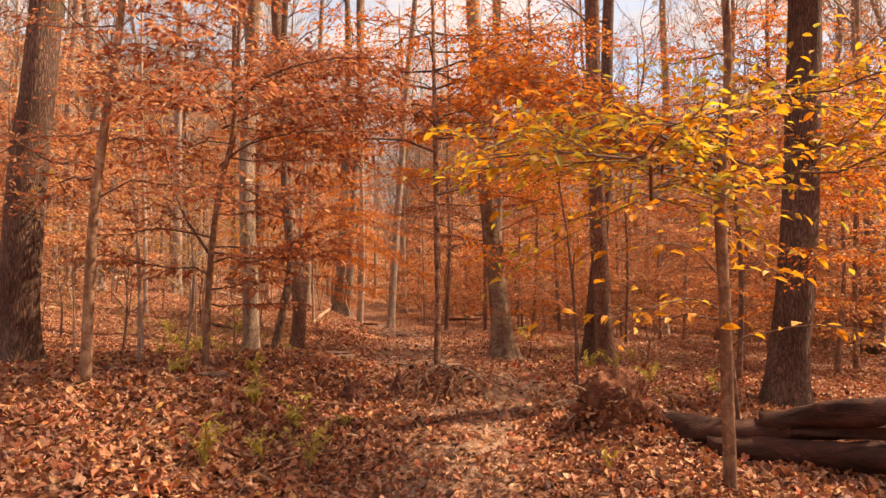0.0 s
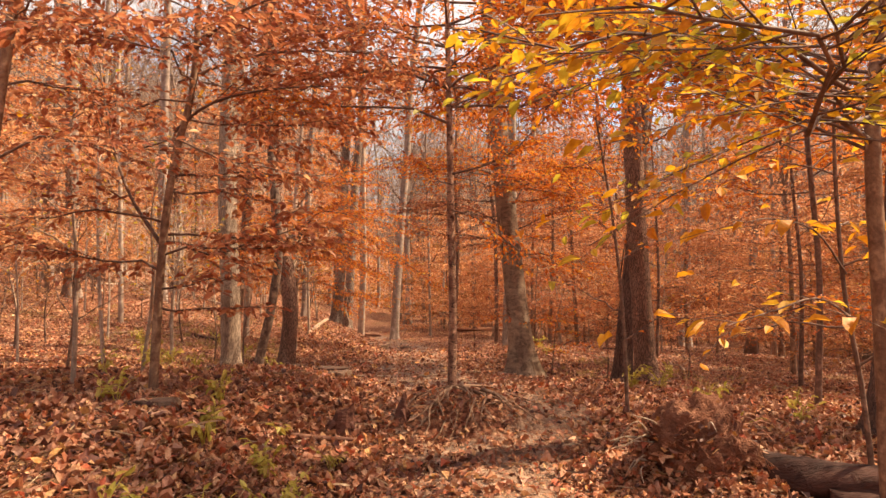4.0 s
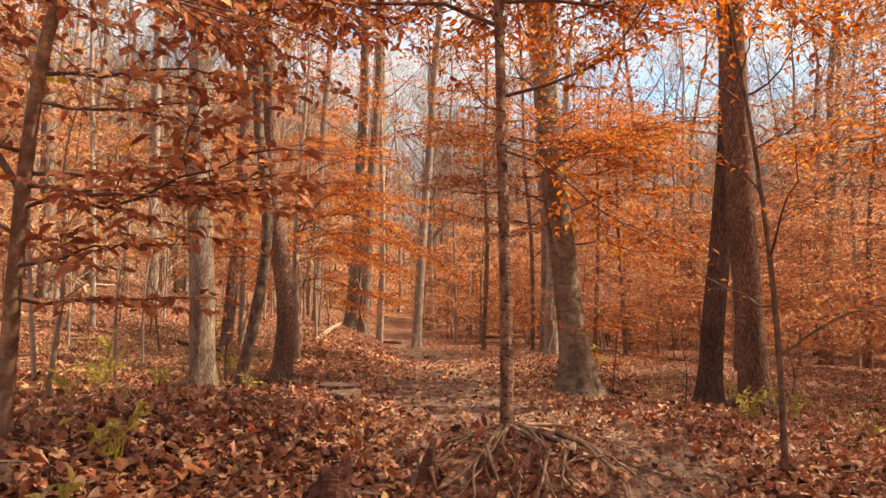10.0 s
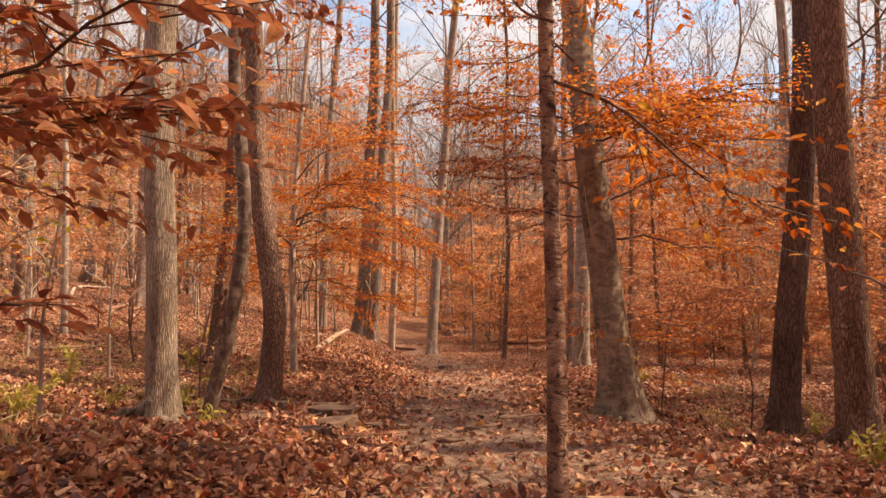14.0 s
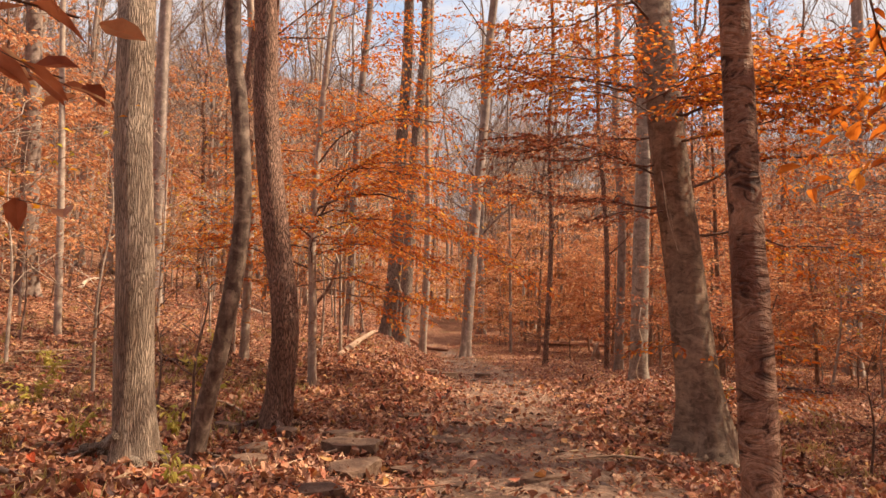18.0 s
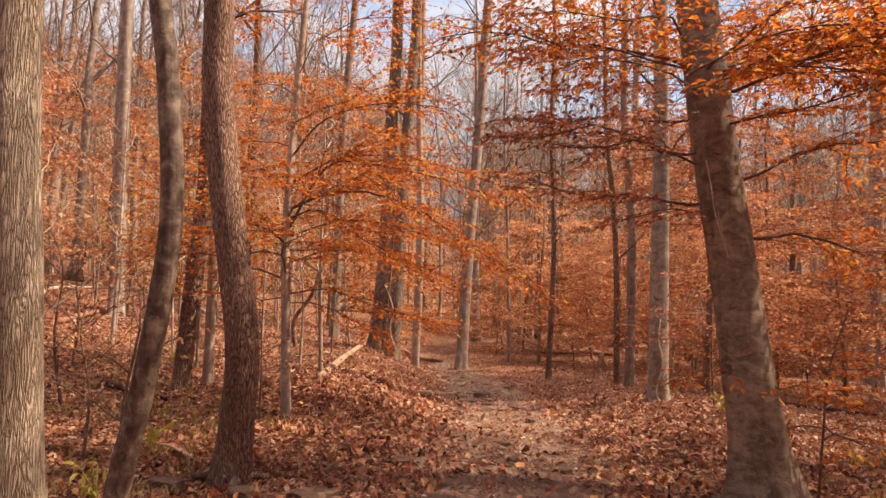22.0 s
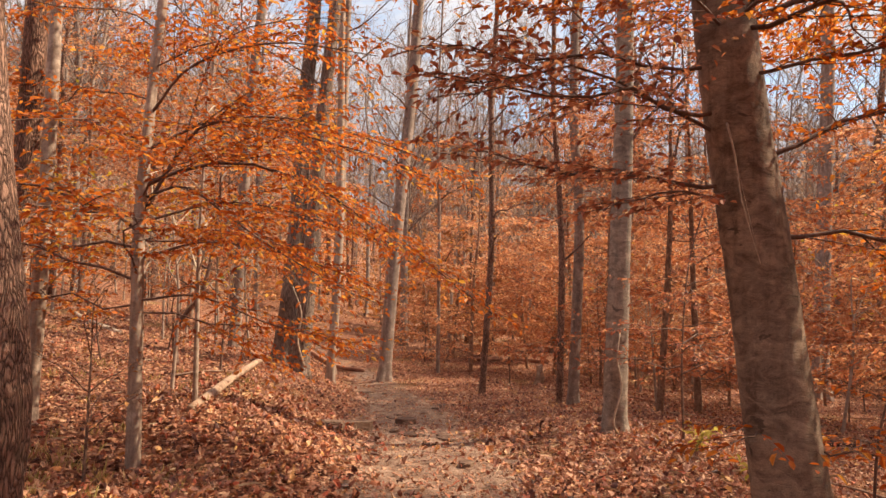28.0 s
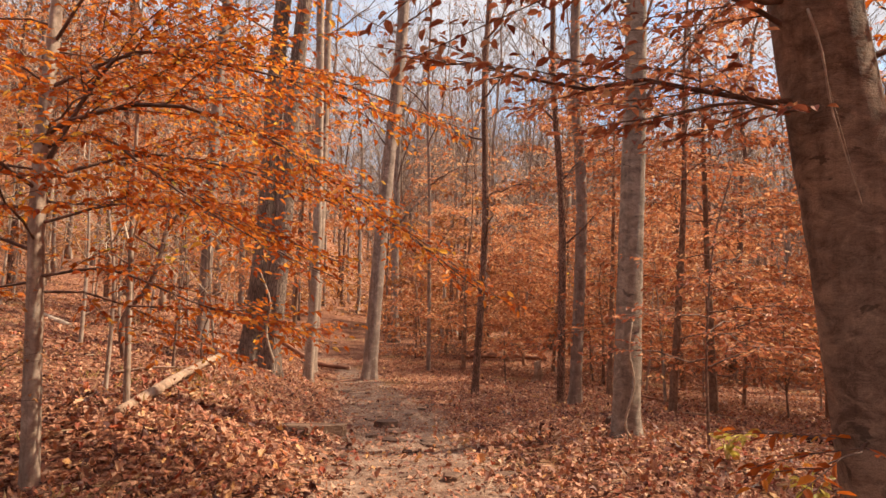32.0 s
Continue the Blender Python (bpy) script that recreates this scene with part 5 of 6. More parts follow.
def place_bush(rng):
    while True:
        a, r = rng.uniform(-0.9, 0.9), 24 * math.sqrt(rng.uniform(0.04, 1))
        x, y = r * math.sin(a), 6 + r * math.cos(a)
        if x < -3 and rng.random() < 0.8:
            continue
        if -7 < x < 2.4 and y < 23 or 0 < x < 6.0 and y < 15.5 or x < -7 and y < 14:
            continue
        return x, y


def place_far_bush(rng):
    while True:
        a, r = rng.uniform(-0.8, 0.8), rng.uniform(24, 58)
        x, y = r * math.sin(a), 6 + r * math.cos(a)
        if x < -4 and rng.random() < 0.85:
            continue
        return x, y


def place_slender(rng):
    while True:
        a, r = rng.uniform(-0.75, 0.75), 14 + 46 * rng.random() ** 0.8
        x, y = r * math.sin(a), 6 + r * math.cos(a)
        if abs(x - float(path_x(y))) < 3.2 and y < 36 or -7.5 < x < 7.5 and y < 24 or y < 14:
            continue
        return x, y


plant_all(SLENDER, 170, np.random.default_rng(26), place_slender, (0.75, 1.25), 1.1)
# spots chosen so that these added crowns, mostly out of view, shade the ground
for i, (x, y, size, turn) in enumerate([(6.9, 5.6, 0.9, 40), (14.6, 7.0, 0.95, 200), (10.4, 16.2, 0.85, 310), (13.0, 23.0, 1.0, 95), (16.5, 13.0, 0.9, 250), (11.4, 14.4, 0.85, 150), (9.0, 12.2, 0.8, 20)]):
    m = pose(x, y, float(land(x, y)) - 0.05, 1.5, -1.0, turn) @ Matrix.Diagonal((size, size, size, 1))
    if i < len(SHADE_TREES):
        SHADE_TREES[i].matrix_basis = m
    else:
        copy_thing(SHADE_TREES[i % len(SHADE_TREES)], m)
plant_all(KINDS, 124, np.random.default_rng(5), place_tall, (0.6, 1.05), 2.2)
plant_all(BUSH, 50, np.random.default_rng(6), place_bush, (0.75, 1.2), 1.2)
plant_all(BUSH_FAR, 130, np.random.default_rng(16), place_far_bush, (0.8, 1.3), 1.6)


def far_woods():
    """The grey and rust woods on the far slopes, beyond counting."""
    rs = np.random.default_rng(9)
    stems, twigs, foliage, haze, crowns = Geo(), Geo(), Geo(), Geo(), Geo()
    n = 800
    a = rs.uniform(-1.1, 1.1, n)
    r = 62 + 150 * rs.random(n) ** 0.8
    for x, y in zip(r * np.sin(a), 6 + r * np.cos(a)):
        if abs(math.atan2(x, y - 8) + 0.11) < 0.05 and rs.random() < 0.8:
            continue              # the gap between the hills
        h = rs.uniform(9, 19)
        z = float(land(x, y)) - 0.3
        lean = rs.normal(0, 0.04, 2) * h
        line = np.array([[x, y, z], [x + lean[0] * 0.5, y + lean[1], z + h * 0.5], [x + lean[0], y + lean[1], z + h]])
        tube(stems, line, np.array([1, 0.7, 0.2]) * rs.uniform(0.08, 0.22), 4, cap=False)
        for k in range(12):
            u = rs.uniform(0.3, 0.97)
            p = line[0] + (line[2] - line[0]) * u
            d = np.array([rs.normal(), rs.normal(), abs(rs.normal()) + 0.7])
            d *= h * rs.uniform(0.12, 0.28) / np.linalg.norm(d)
            tube(twigs, np.array([p, p + d * 0.6 + rs.normal(0, 0.15, 3), p + d]), np.array([0.06, 0.04, 0.015]), 3, cap=False)
        c = 115
        u = rs.uniform(0.3, 1.02, c)[:, None]
        pos = line[0] + (line[2] - line[0]) * u + rs.normal(0, 1, (c, 3)) * np.array([1.5, 1.5, 0.6])
        s = rs.uniform(0.8, 2.4, c)
        leaves(haze, pos, rs.normal(0, 0.7, (c, 3)) + np.array([0, 0, 0.9]), rs.normal(size=(c, 3)), s, s * 0.035, fold=0.0, simple=True)
        c = 105
        pos = np.stack([x + rs.normal(0, 1.9, c), y + rs.normal(0, 1.9, c), z + h * rs.uniform(0.28, 1.04, c)], 1)
        s = rs.uniform(0.3, 0.8, c)
        leaves(crowns, pos, rs.normal(size=(c, 3)), rs.normal(size=(c, 3)), s, s * 0.55, simple=True)
    # brush under the far trees
    c = 70000
    a, r = rs.uniform(-1.0, 1.0, c), 40 + 130 * rs.random(c) ** 1.5
    x, y = r * np.sin(a), 6 + r * np.cos(a)
    clump = np.sin(x * 0.9 + 2 * np.sin(y * 0.31)) * np.sin(y * 0.7 + 1.7 * np.sin(x * 0.23))
    h = (1.0 + 3.2 * np.clip(clump + 0.3, 0, 1)) * rs.random(c) ** 1.3 + 0.1
    s = rs.uniform(0.14, 0.34, c) * (0.6 + r / 90)
    leaves(foliage, np.stack([x, y, land(x, y) + h], 1), rs.normal(size=(c, 3)) * np.array([1, 1, 0.3]), rs.normal(0, 0.5, (c, 3)) + np.array([0, 0, 1]), s, s * 0.5, simple=True)
    e = thing("far_woods", (0, 0, 0), "grey bare woods with rust leaves on the far slopes", "woods", kind="stuff")
    stems.part("far_trunk", BARK_FAR, e)["kind"] = "stuff"
    twigs.part("far_limb", BARK_FAR, e)["kind"] = "stuff"
    crowns.part("far_crown", LEAF_HAZE, e, smooth=False)["kind"] = "stuff"
    haze.part("far_twig", BARK_FAR, e)["kind"] = "stuff"
    foliage.part("far_foliage", LEAF_BROWN, e, smooth=False)["kind"] = "stuff"


far_woods()


# ---- leaf litter ----
def leaf_litter():
    rs = np.random.default_rng(12)
    near, far = Geo(), Geo()
    n = 310000
    y = 3.5 + 29 * rs.beta(1.15, 2.3, n)
    x = -0.5 + rs.normal(0, 1, n) * (1.6 + 0.30 * y)
    keep = rs.random(n) < 1 - (0.58 + 0.24 * smoothstep(6.5, 9.5, y)) * (1 - smoothstep(0.35, 1.0, np.abs(x - path_x(y)) / 1.0))
    keep &= rs.random(len(x)) > 0.45 * np.exp(-((x - 0.03) / 0.75) ** 4 - ((y - 7.5) / 0.5) ** 4)
    keep &= rs.random(len(x)) > (0.4 + 0.32 * smoothstep(6.5, 8.5, y)) * side_track(x, y)
    x, y = x[keep], y[keep]
    n = len(x)
    z = land(x, y) + rs.uniform(0.004, 0.03, n)
    s = 0.018 + 0.062 * rs.random(n) ** 2.0
    yaw = rs.uniform(0, 6.28, n)
    way = np.stack([np.cos(yaw), np.sin(yaw), rs.normal(0.02, 0.3, n)], 1)
    up = np.stack([rs.normal(0, 0.5, n), rs.normal(0, 0.5, n), np.ones(n)], 1)
    w = s * rs.uniform(0.45, 0.8, n)
    p = np.stack([x, y, z], 1)
    k = (y < 18.5) & (np.abs(x - path_x(y)) < np.where(y < 13, 3.6, 3.0)) & (rs.random(n) < 0.86)
    curled_leaves(near, p[k] - np.array([0, 0, 0.004]), yaw[k], s[k] * 1.15, rs)
    near_rest = (y < 12) & ~k
    far_rest = (y >= 12) & ~k
    k = near_rest
    leaves(near, p[k], way[k], up[k], s[k], w[k], fold=0.55)
    k = far_rest
    leaves(far, p[k], way[k], up[k], s[k] * 0.95, w[k] * 0.85, fold=0.7, simple=True)
    # crumbled leaves trodden into the path
    m = 16000
    y = 4 + 21 * rs.random(m) ** 1.2
    x = path_x(y) + rs.normal(0, 0.55, m)
    yaw = rs.uniform(0, 6.28, m)
    sz = rs.uniform(0.012, 0.034, m)
    leaves(far, np.stack([x, y, land(x, y) + rs.uniform(0.004, 0.014, m)], 1), np.stack([np.cos(yaw), np.sin(yaw), rs.normal(0, 0.25, m)], 1), np.stack([rs.normal(0, 0.35, m), rs.normal(0, 0.35, m), np.ones(m)], 1), sz, sz * rs.uniform(0.4, 0.9, m), simple=True)
    # dry straws and broken twigs among the leaves
    straw = Geo()
    m = 5200
    y = 4 + 15 * rs.random(m) ** 1.2
    x = -0.5 + rs.normal(0, 1, m) * (1.5 + 0.24 * y)
    keep = np.abs(x - path_x(y)) > 0.5 * rs.random(m) + 0.25
    x, y = x[keep], y[keep]
    m = len(x)
    yaw = rs.uniform(0, 6.28, m)
    leaves(straw, np.stack([x, y, land(x, y) + rs.uniform(0.012, 0.04, m)], 1), np.stack([np.cos(yaw), np.sin(yaw), rs.normal(0.12, 0.2, m)], 1), np.stack([rs.normal(0, 0.4, m), rs.normal(0, 0.4, m), np.ones(m)], 1), rs.uniform(0.06, 0.22, m), rs.uniform(0.003, 0.008, m), fold=0.4)
    e = thing("leaf_litter", (0, 0, 0), "dry brown and russet leaves strewn over the ground", "leaves", kind="stuff")
    near.part("fallen_leaf", LEAF_LITTER, e, smooth=False)["kind"] = "stuff"
    far.part("fallen_leaf", LEAF_LITTER, e, smooth=False)["kind"] = "stuff"
    straw.part("straw", LEAF_STRAW, e, smooth=False)["kind"] = "stuff"


leaf_litter()


# ---- things on the ground ----
def blob(size, seed, rough=0.25, detail=3):
    """A lumpy closed body."""
    bm = bmesh.new()
    bmesh.ops.create_icosphere(bm, subdivisions=detail, radius=1.0)
    for v in bm.verts:
        d = 1 + rough * noise.noise(v.co * 1.3 + Vector((seed * 3.7, seed, 0))) + rough * 0.5 * noise.noise(v.co * 3.7 + Vector((0, seed * 2.1, 5)))
        v.co *= d
        v.co = Vector((v.co.x * size[0], v.co.y * size[1], v.co.z * size[2]))
    return bm


def part(name, bm, material, parent=None, label="", smooth=True):
    me = bpy.data.meshes.new(name)
    bm.to_mesh(me)
    bm.free()
    me.materials.append(material)
    for p in me.polygons:
        p.use_smooth = smooth
    ob = new(name, me)
    if parent is not None:
        ob.parent = parent
    if label:
        ob["label"] = label
    return ob


def broken_stone(size, seed):
    """A split stone: a lumpy body cut by a level top and four to six steep faces, with chipped edges."""
    rs = random.Random(seed)
    bm = bmesh.new()
    bmesh.ops.create_icosphere(bm, subdivisions=3, radius=1.0)
    faces = [(Vector((math.cos(a), math.sin(a), rs.uniform(-0.12, 0.18))).normalized(), rs.uniform(0.6, 0.78)) for a in [6.283 * (i + rs.uniform(-0.22, 0.22)) / 5 for i in range(5)]]
    faces.append((Vector((rs.uniform(-0.08, 0.08), rs.uniform(-0.08, 0.08), 1)).normalized(), 0.55))
    for v in bm.verts:
        for way, reach in faces:
            over = v.co.dot(way) - reach
            if over > 0:
                v.co -= way * over
        v.co *= 1.25 + 0.09 * noise.noise(v.co * 2.6 + Vector((seed * 1.7, 0, 3))) + 0.05 * noise.noise(v.co * 7 + Vector((0, seed, 0)))
        v.co = Vector((v.co.x * size[0] * 1.12, v.co.y * size[1], v.co.z * size[2] * 1.15))
    return bm


def rock(label, x, y, size, seed, yaw=0.0, tilt=0.0):
    ob = part("rock", broken_stone(size, seed), ROCK, smooth=False)
    ob.matrix_basis = pose(x, y, float(land(x, y)) + size[2] * 0.06, tilt, 0, yaw)
    return tagged(ob, label, "rock", "rocks along the path")


rock("flat brown sandstone slab sunk in the path edge", -1.83, 11.94, (0.21, 0.15, 0.10), 1, 10)
rock("brown stone block half buried in leaves", -2.04, 12.48, (0.16, 0.12, 0.09), 2, 30)
rock("pale tan stone beside the leaning trunk", -2.57, 11.8, (0.11, 0.09, 0.08), 3, 60)
rock("dark stone among leaves at a trunk's foot", -3.12, 12.54, (0.11, 0.1, 0.10), 4, 0)
rock("flat stone at the foot of the beech", 0.80, 13.05, (0.12, 0.1, 0.06), 5, 15)
rock("low flat stone in the trodden path", -0.4, 11.34, (0.16, 0.1, 0.04), 6, 40)
rock("long flat stone at the path edge", -1.78, 18.05, (0.30, 0.12, 0.09), 7, 5)
rock("small brown stone in the path", -1.15, 18.87, (0.12, 0.09, 0.07), 8, 20)
rock("flat stone ledge across the path edge", -1.65, 13.66, (0.22, 0.10, 0.04), 9, 8)
rock("brown stone ledge in the path", -1.22, 12.6, (0.20, 0.12, 0.04), 10, -15)
rock("flat stone by the bank", -2.0, 17.5, (0.22, 0.1, 0.06), 11, 0)
rock("broad brown sandstone slab at the path edge", -1.64, 11.12, (0.21, 0.15, 0.10), 15, 55)
rock("flat stone ledge in the trodden dirt", -1.2, 11.45, (0.20, 0.09, 0.035), 16, 3)
rock("pale tan boulder among leaves on the bank", -2.34, 11.15, (0.12, 0.09, 0.10), 17, 20)
rock("round dark stone on the bank", -2.5, 12.35, (0.10, 0.09, 0.10), 18, 80)
rock("low dark slab in the leaves", -1.65, 10.3, (0.18, 0.10, 0.05), 19, 25)
rock("grey slab tilted out of the leaves on the bank", -2.13, 6.32, (0.14, 0.1, 0.07), 21, 20)
rock("small stone in the dirt", -0.1, 13.4, (0.08, 0.06, 0.03), 12, 70)
rock("small stone in the dirt", -0.9, 15.2, (0.09, 0.06, 0.03), 13, 30)
rock("grey brown stone in the leaves", 1.5, 18.6, (0.16, 0.12, 0.1), 14, 10)


_r = np.random.default_rng(91)
for _i in range(44):
    _y = 9.5 + 13.5 * _r.random() ** 0.9
    _x = float(path_x(_y)) + _r.normal(0, 0.5)
    _s = _r.uniform(0.025, 0.075)
    rock(("small brown stone trodden into the path", "low flat pebble in the dirt path")[_i % 2], _x, _y, (_s * _r.uniform(1, 2), _s, _s * _r.uniform(0.3, 0.55)), 20 + _i, _r.uniform(0, 180))


def bar(points, r0, r1, sides=10, steps=16, lumps=0.08, seed=0):
    g = Geo()
    tube(g, smooth_line(np.array(points, float), steps), np.linspace(r0, r1, steps), sides, lumps, seed)
    return g


def fallen_trunk():
    e = thing("fallen_tree", (2.1, 6.1, float(land(2.1, 6.1))), "dark rotten fallen trunk split into three prongs", "log")
    o = np.array([2.1, 6.1, float(land(2.1, 6.1))])
    for name, pts, r0, r1, seed in (("trunk", [(1.95, 6.3, 0.10), (2.4, 6.05, 0.10), (2.95, 5.82, 0.14)], 0.13, 0.12, 1),
                                    ("prong", [(2.75, 5.9, 0.2), (3.2, 5.62, 0.33), (3.7, 5.3, 0.45), (4.6, 4.9, 0.6)], 0.10, 0.10, 2),
                                    ("prong", [(2.9, 5.8, 0.14), (3.3, 5.6, 0.18), (4.2, 5.2, 0.24)], 0.06, 0.045, 3),
                                    ("prong", [(2.3, 5.95, -0.02), (2.8, 5.75, 0.0), (3.5, 5.4, 0.02), (4.6, 4.9, 0.03)], 0.11, 0.12, 4)):
        g = bar(np.array(pts) - o, r0, r1, 14, 22, 0.10, seed)
        g.part(name, WOOD_ROTTEN, e)
    rs = np.random.default_rng(4)
    for i in range(9):
        a = np.array([1.98, 6.3, 0.1]) + rs.normal(0, 0.07, 3)
        bar([a - o, a + np.array([-0.12, -0.05, 0.03]) + rs.normal(0, 0.04, 3) - o, a + np.array([-0.26, -0.08, 0.02]) + rs.normal(0, 0.08, 3) - o], 0.022, 0.004, 5, 8, 0.1, i).part("splinter", WOOD_PALE, e, "pale torn splinter")


fallen_trunk()


def root_ball():
    x, y = 1.62, 6.35
    z = float(land(x, y)) - 0.05
    e = thing("root_ball", (x, y, z), "reddish brown upturned root ball strewn with leaves", "root ball")
    size = np.array([0.42, 0.32, 0.36])
    bm = blob(tuple(size), 5, 0.3, 5)
    for v in bm.verts:
        v.co *= 1 + 0.10 * noise.noise(v.co * 19) + 0.07 * noise.noise(v.co * 47)
    part("soil", bm, SOIL, e)
    rs = np.random.default_rng(8)
    for i in range(44):           # torn rootlets, thickest on the broken side
        a = rs.uniform(2.2, 6.6)
        d = np.array([math.cos(a), math.sin(a) * 0.8, rs.uniform(-0.1, 0.8)])
        p = d * size * 0.85
        L = rs.uniform(0.08, 0.26)
        bar([p, p + d * L * 0.5 + rs.normal(0, 0.03, 3), p + d * L + np.array([0, 0, -0.10]) + rs.normal(0, 0.06, 3)], rs.uniform(0.004, 0.012), 0.002, 5, 8, 0.1, i).part("root", WOOD_BROWN if i % 3 else TWIG_PALE, e)
    g = Geo()
    n = 760
    a, el = rs.uniform(0, 6.28, n), np.arcsin(rs.uniform(-0.2, 1.0, n))
    d = np.stack([np.cos(a) * np.cos(el), np.sin(a) * np.cos(el), np.sin(el)], 1)
    curled_leaves(g, d * size * 1.02 - np.array([0, 0, 0.01]), rs.uniform(0, 6.28, n), rs.uniform(0.03, 0.075, n), rs)
    g.part("fallen_leaf", LEAF_LITTER, e, smooth=False)["kind"] = "stuff"


def soil_material():
    n = Nodes("red_brown_soil")
    a, b = n.noise(11, detail=6, rough=0.7), n.noise(55, detail=4)
    n.surface(n.ramp(a, [(0.3, (0.09, 0.036, 0.024)), (0.55, (0.22, 0.09, 0.055)), (0.75, (0.36, 0.18, 0.115))]), 0.95, n.bump(n.math("ADD", a, b), 1.0, 0.04), 0.1)
    return n.mat


SOIL = soil_material()
root_ball()


def stump(label, x, y, r, h, seed, pointed=False, mat=None):
    z = float(land(x, y))
    rs = np.random.default_rng(seed)
    sides, rings = 16, 9
    g = Geo()
    tube(g, smooth_line([(0, 0, -0.08), (0.01, 0, h * 0.5), (0.03, 0.02, h)], rings), r * (1 + 0.5 * np.exp(-np.linspace(0, 4, rings))) * np.linspace(1, 0.15 if pointed else 0.9, rings), sides, 0.09, seed)
    v = g.v[0]
    if not pointed:
        top = v[:, 2] > h * 0.8
        v[top, 2] += rs.normal(0, 0.02, top.sum()) + v[top, 0] * 0.5
    e = thing("tree_stump", (x, y, z), label, "stump")
    g.part("body", mat or WOOD_RED, e, smooth=False)
    for i in range(4):
        a = rs.uniform(0, 6.28)
        bar([(r * 0.7 * math.cos(a), r * 0.7 * math.sin(a), 0.08), (r * 1.5 * math.cos(a), r * 1.5 * math.sin(a), 0.03), (r * 2.2 * math.cos(a), r * 2.2 * math.sin(a), -0.03)], r * 0.35, r * 0.1, 6, 8, 0.1, i).part("root", mat or WOOD_RED, e)
    return e


stump("broken reddish brown stump in the leaves", -1.03, 7.53, 0.095, 0.17, 1)
stump("pointed broken snag beside bare roots", -0.52, 7.62, 0.06, 0.22, 2, True)
stump("low broken stub in the thicket", 1.45, 24.5, 0.07, 0.4, 3, mat=WOOD_TAN)


def log(label, points, r0, r1, mat, seed=0, name="log"):
    p = np.array(points, float)
    g = bar(p - p[0], r0, r1, 12, 18, 0.05, seed)
    ob = g.part(name, mat, None, at=p[0])
    return tagged(ob, label, "log" if name == "log" else "branch", "fallen wood")


log("pale barkless log lying on the leafy bank", [(-3.12, 16.35, 0.29), (-3.17, 17.8, 0.40), (-3.24, 19.3, 0.45)], 0.05, 0.04, WOOD_TAN, 1)
log("dark fallen log beyond the clump", [(-4.6, 26.9, float(land(-4.6, 26.9)) + 0.06), (-3.4, 26.6, float(land(-3.4, 26.6)) + 0.09), (-2.5, 26.2, float(land(-2.5, 26.2)) + 0.02)], 0.07, 0.05, WOOD_BROWN, 2)
log("dark fallen log in the far brush", [(0.2, 30, float(land(0.2, 30)) + 0.03), (1.4, 30.4, float(land(1.4, 30.4)) + 0.04), (2.6, 30.2, float(land(2.6, 30.2)) + 0.03)], 0.075, 0.06, WOOD_BROWN, 3)
log("dark root-like branch lying on leaves", [(1.15, 12.0, float(land(1.15, 12.0)) + 0.01), (1.35, 11.75, float(land(1.35, 11.75)) + 0.03), (1.5, 11.3, float(land(1.5, 11.3)) + 0.01), (1.75, 11.1, float(land(1.75, 11.1)) + 0.035), (1.85, 10.75, float(land(1.85, 10.75)) + 0.02)], 0.014, 0.028, WOOD_ROTTEN, 4, "fallen_branch")
log("thin dark log sunk in leaves behind the grey beech", [(3.0, 18.6, float(land(3.0, 18.6)) + 0.02), (3.6, 18.3, float(land(3.6, 18.3)) + 0.03), (4.4, 18.0, float(land(4.4, 18.0)) + 0.02)], 0.05, 0.035, WOOD_ROTTEN, 5)
log("short dark stick in the leaves", [(-1.35, 7.0, float(land(-1.35, 7.0)) + 0.03), (-1.1, 7.15, float(land(-1.1, 7.15)) + 0.05), (-0.8, 7.2, float(land(-0.8, 7.2)) + 0.03)], 0.025, 0.015, WOOD_BROWN, 6, "fallen_branch")
log("crooked bleached stick leaning against the grey beech", [(1.38, 17.72, float(land(1.38, 17.72)) - 0.02), (1.32, 17.74, 0.05), (1.42, 17.78, 0.42), (1.37, 17.8, 0.75), (1.41, 17.84, 1.05)], 0.016, 0.008, TWIG_PALE, 7, "dead_stick")
log("pale twigs in front of the dark oaks", [(-2.75, 20.0, 0.3), (-2.85, 19.95, 0.7), (-2.8, 19.9, 1.1), (-2.95, 19.9, 1.5)], 0.018, 0.007, TWIG_PALE, 8, "dead_stick")
for _p, _l, _ra, _k in (([(-7.4, 17.4), (-7.7, 18.9), (-8.3, 20.6)], "brown fallen trunk on the leafy slope", 0.045, WOOD_BROWN), ([(-6.9, 19.2), (-8.2, 19.6), (-9.6, 20.4)], "brown fallen branch on the slope", 0.035, WOOD_BROWN),
                         ([(-9.0, 19.0), (-10.4, 21.5), (-11.0, 24.0)], "grey fallen branch on the hillside", 0.05, TWIG_PALE), ([(-5.1, 15.0), (-4.75, 14.95), (-4.35, 14.9)], "dark rotten log beside a brown trunk", 0.04, WOOD_ROTTEN),
                         ([(-10.2, 22.0), (-11.8, 22.6), (-13.0, 23.9)], "brown fallen branch on the hillside", 0.04, WOOD_BROWN), ([(-6.0, 21.0), (-7.2, 22.0), (-8.1, 23.5)], "fallen grey branch among leaves", 0.04, TWIG_PALE)):
    log(_l, [(*q, float(land(*q)) + _ra * 0.6) for q in _p], _ra, _ra * 0.6, _k, int(_ra * 1000))
_r = np.random.default_rng(77)
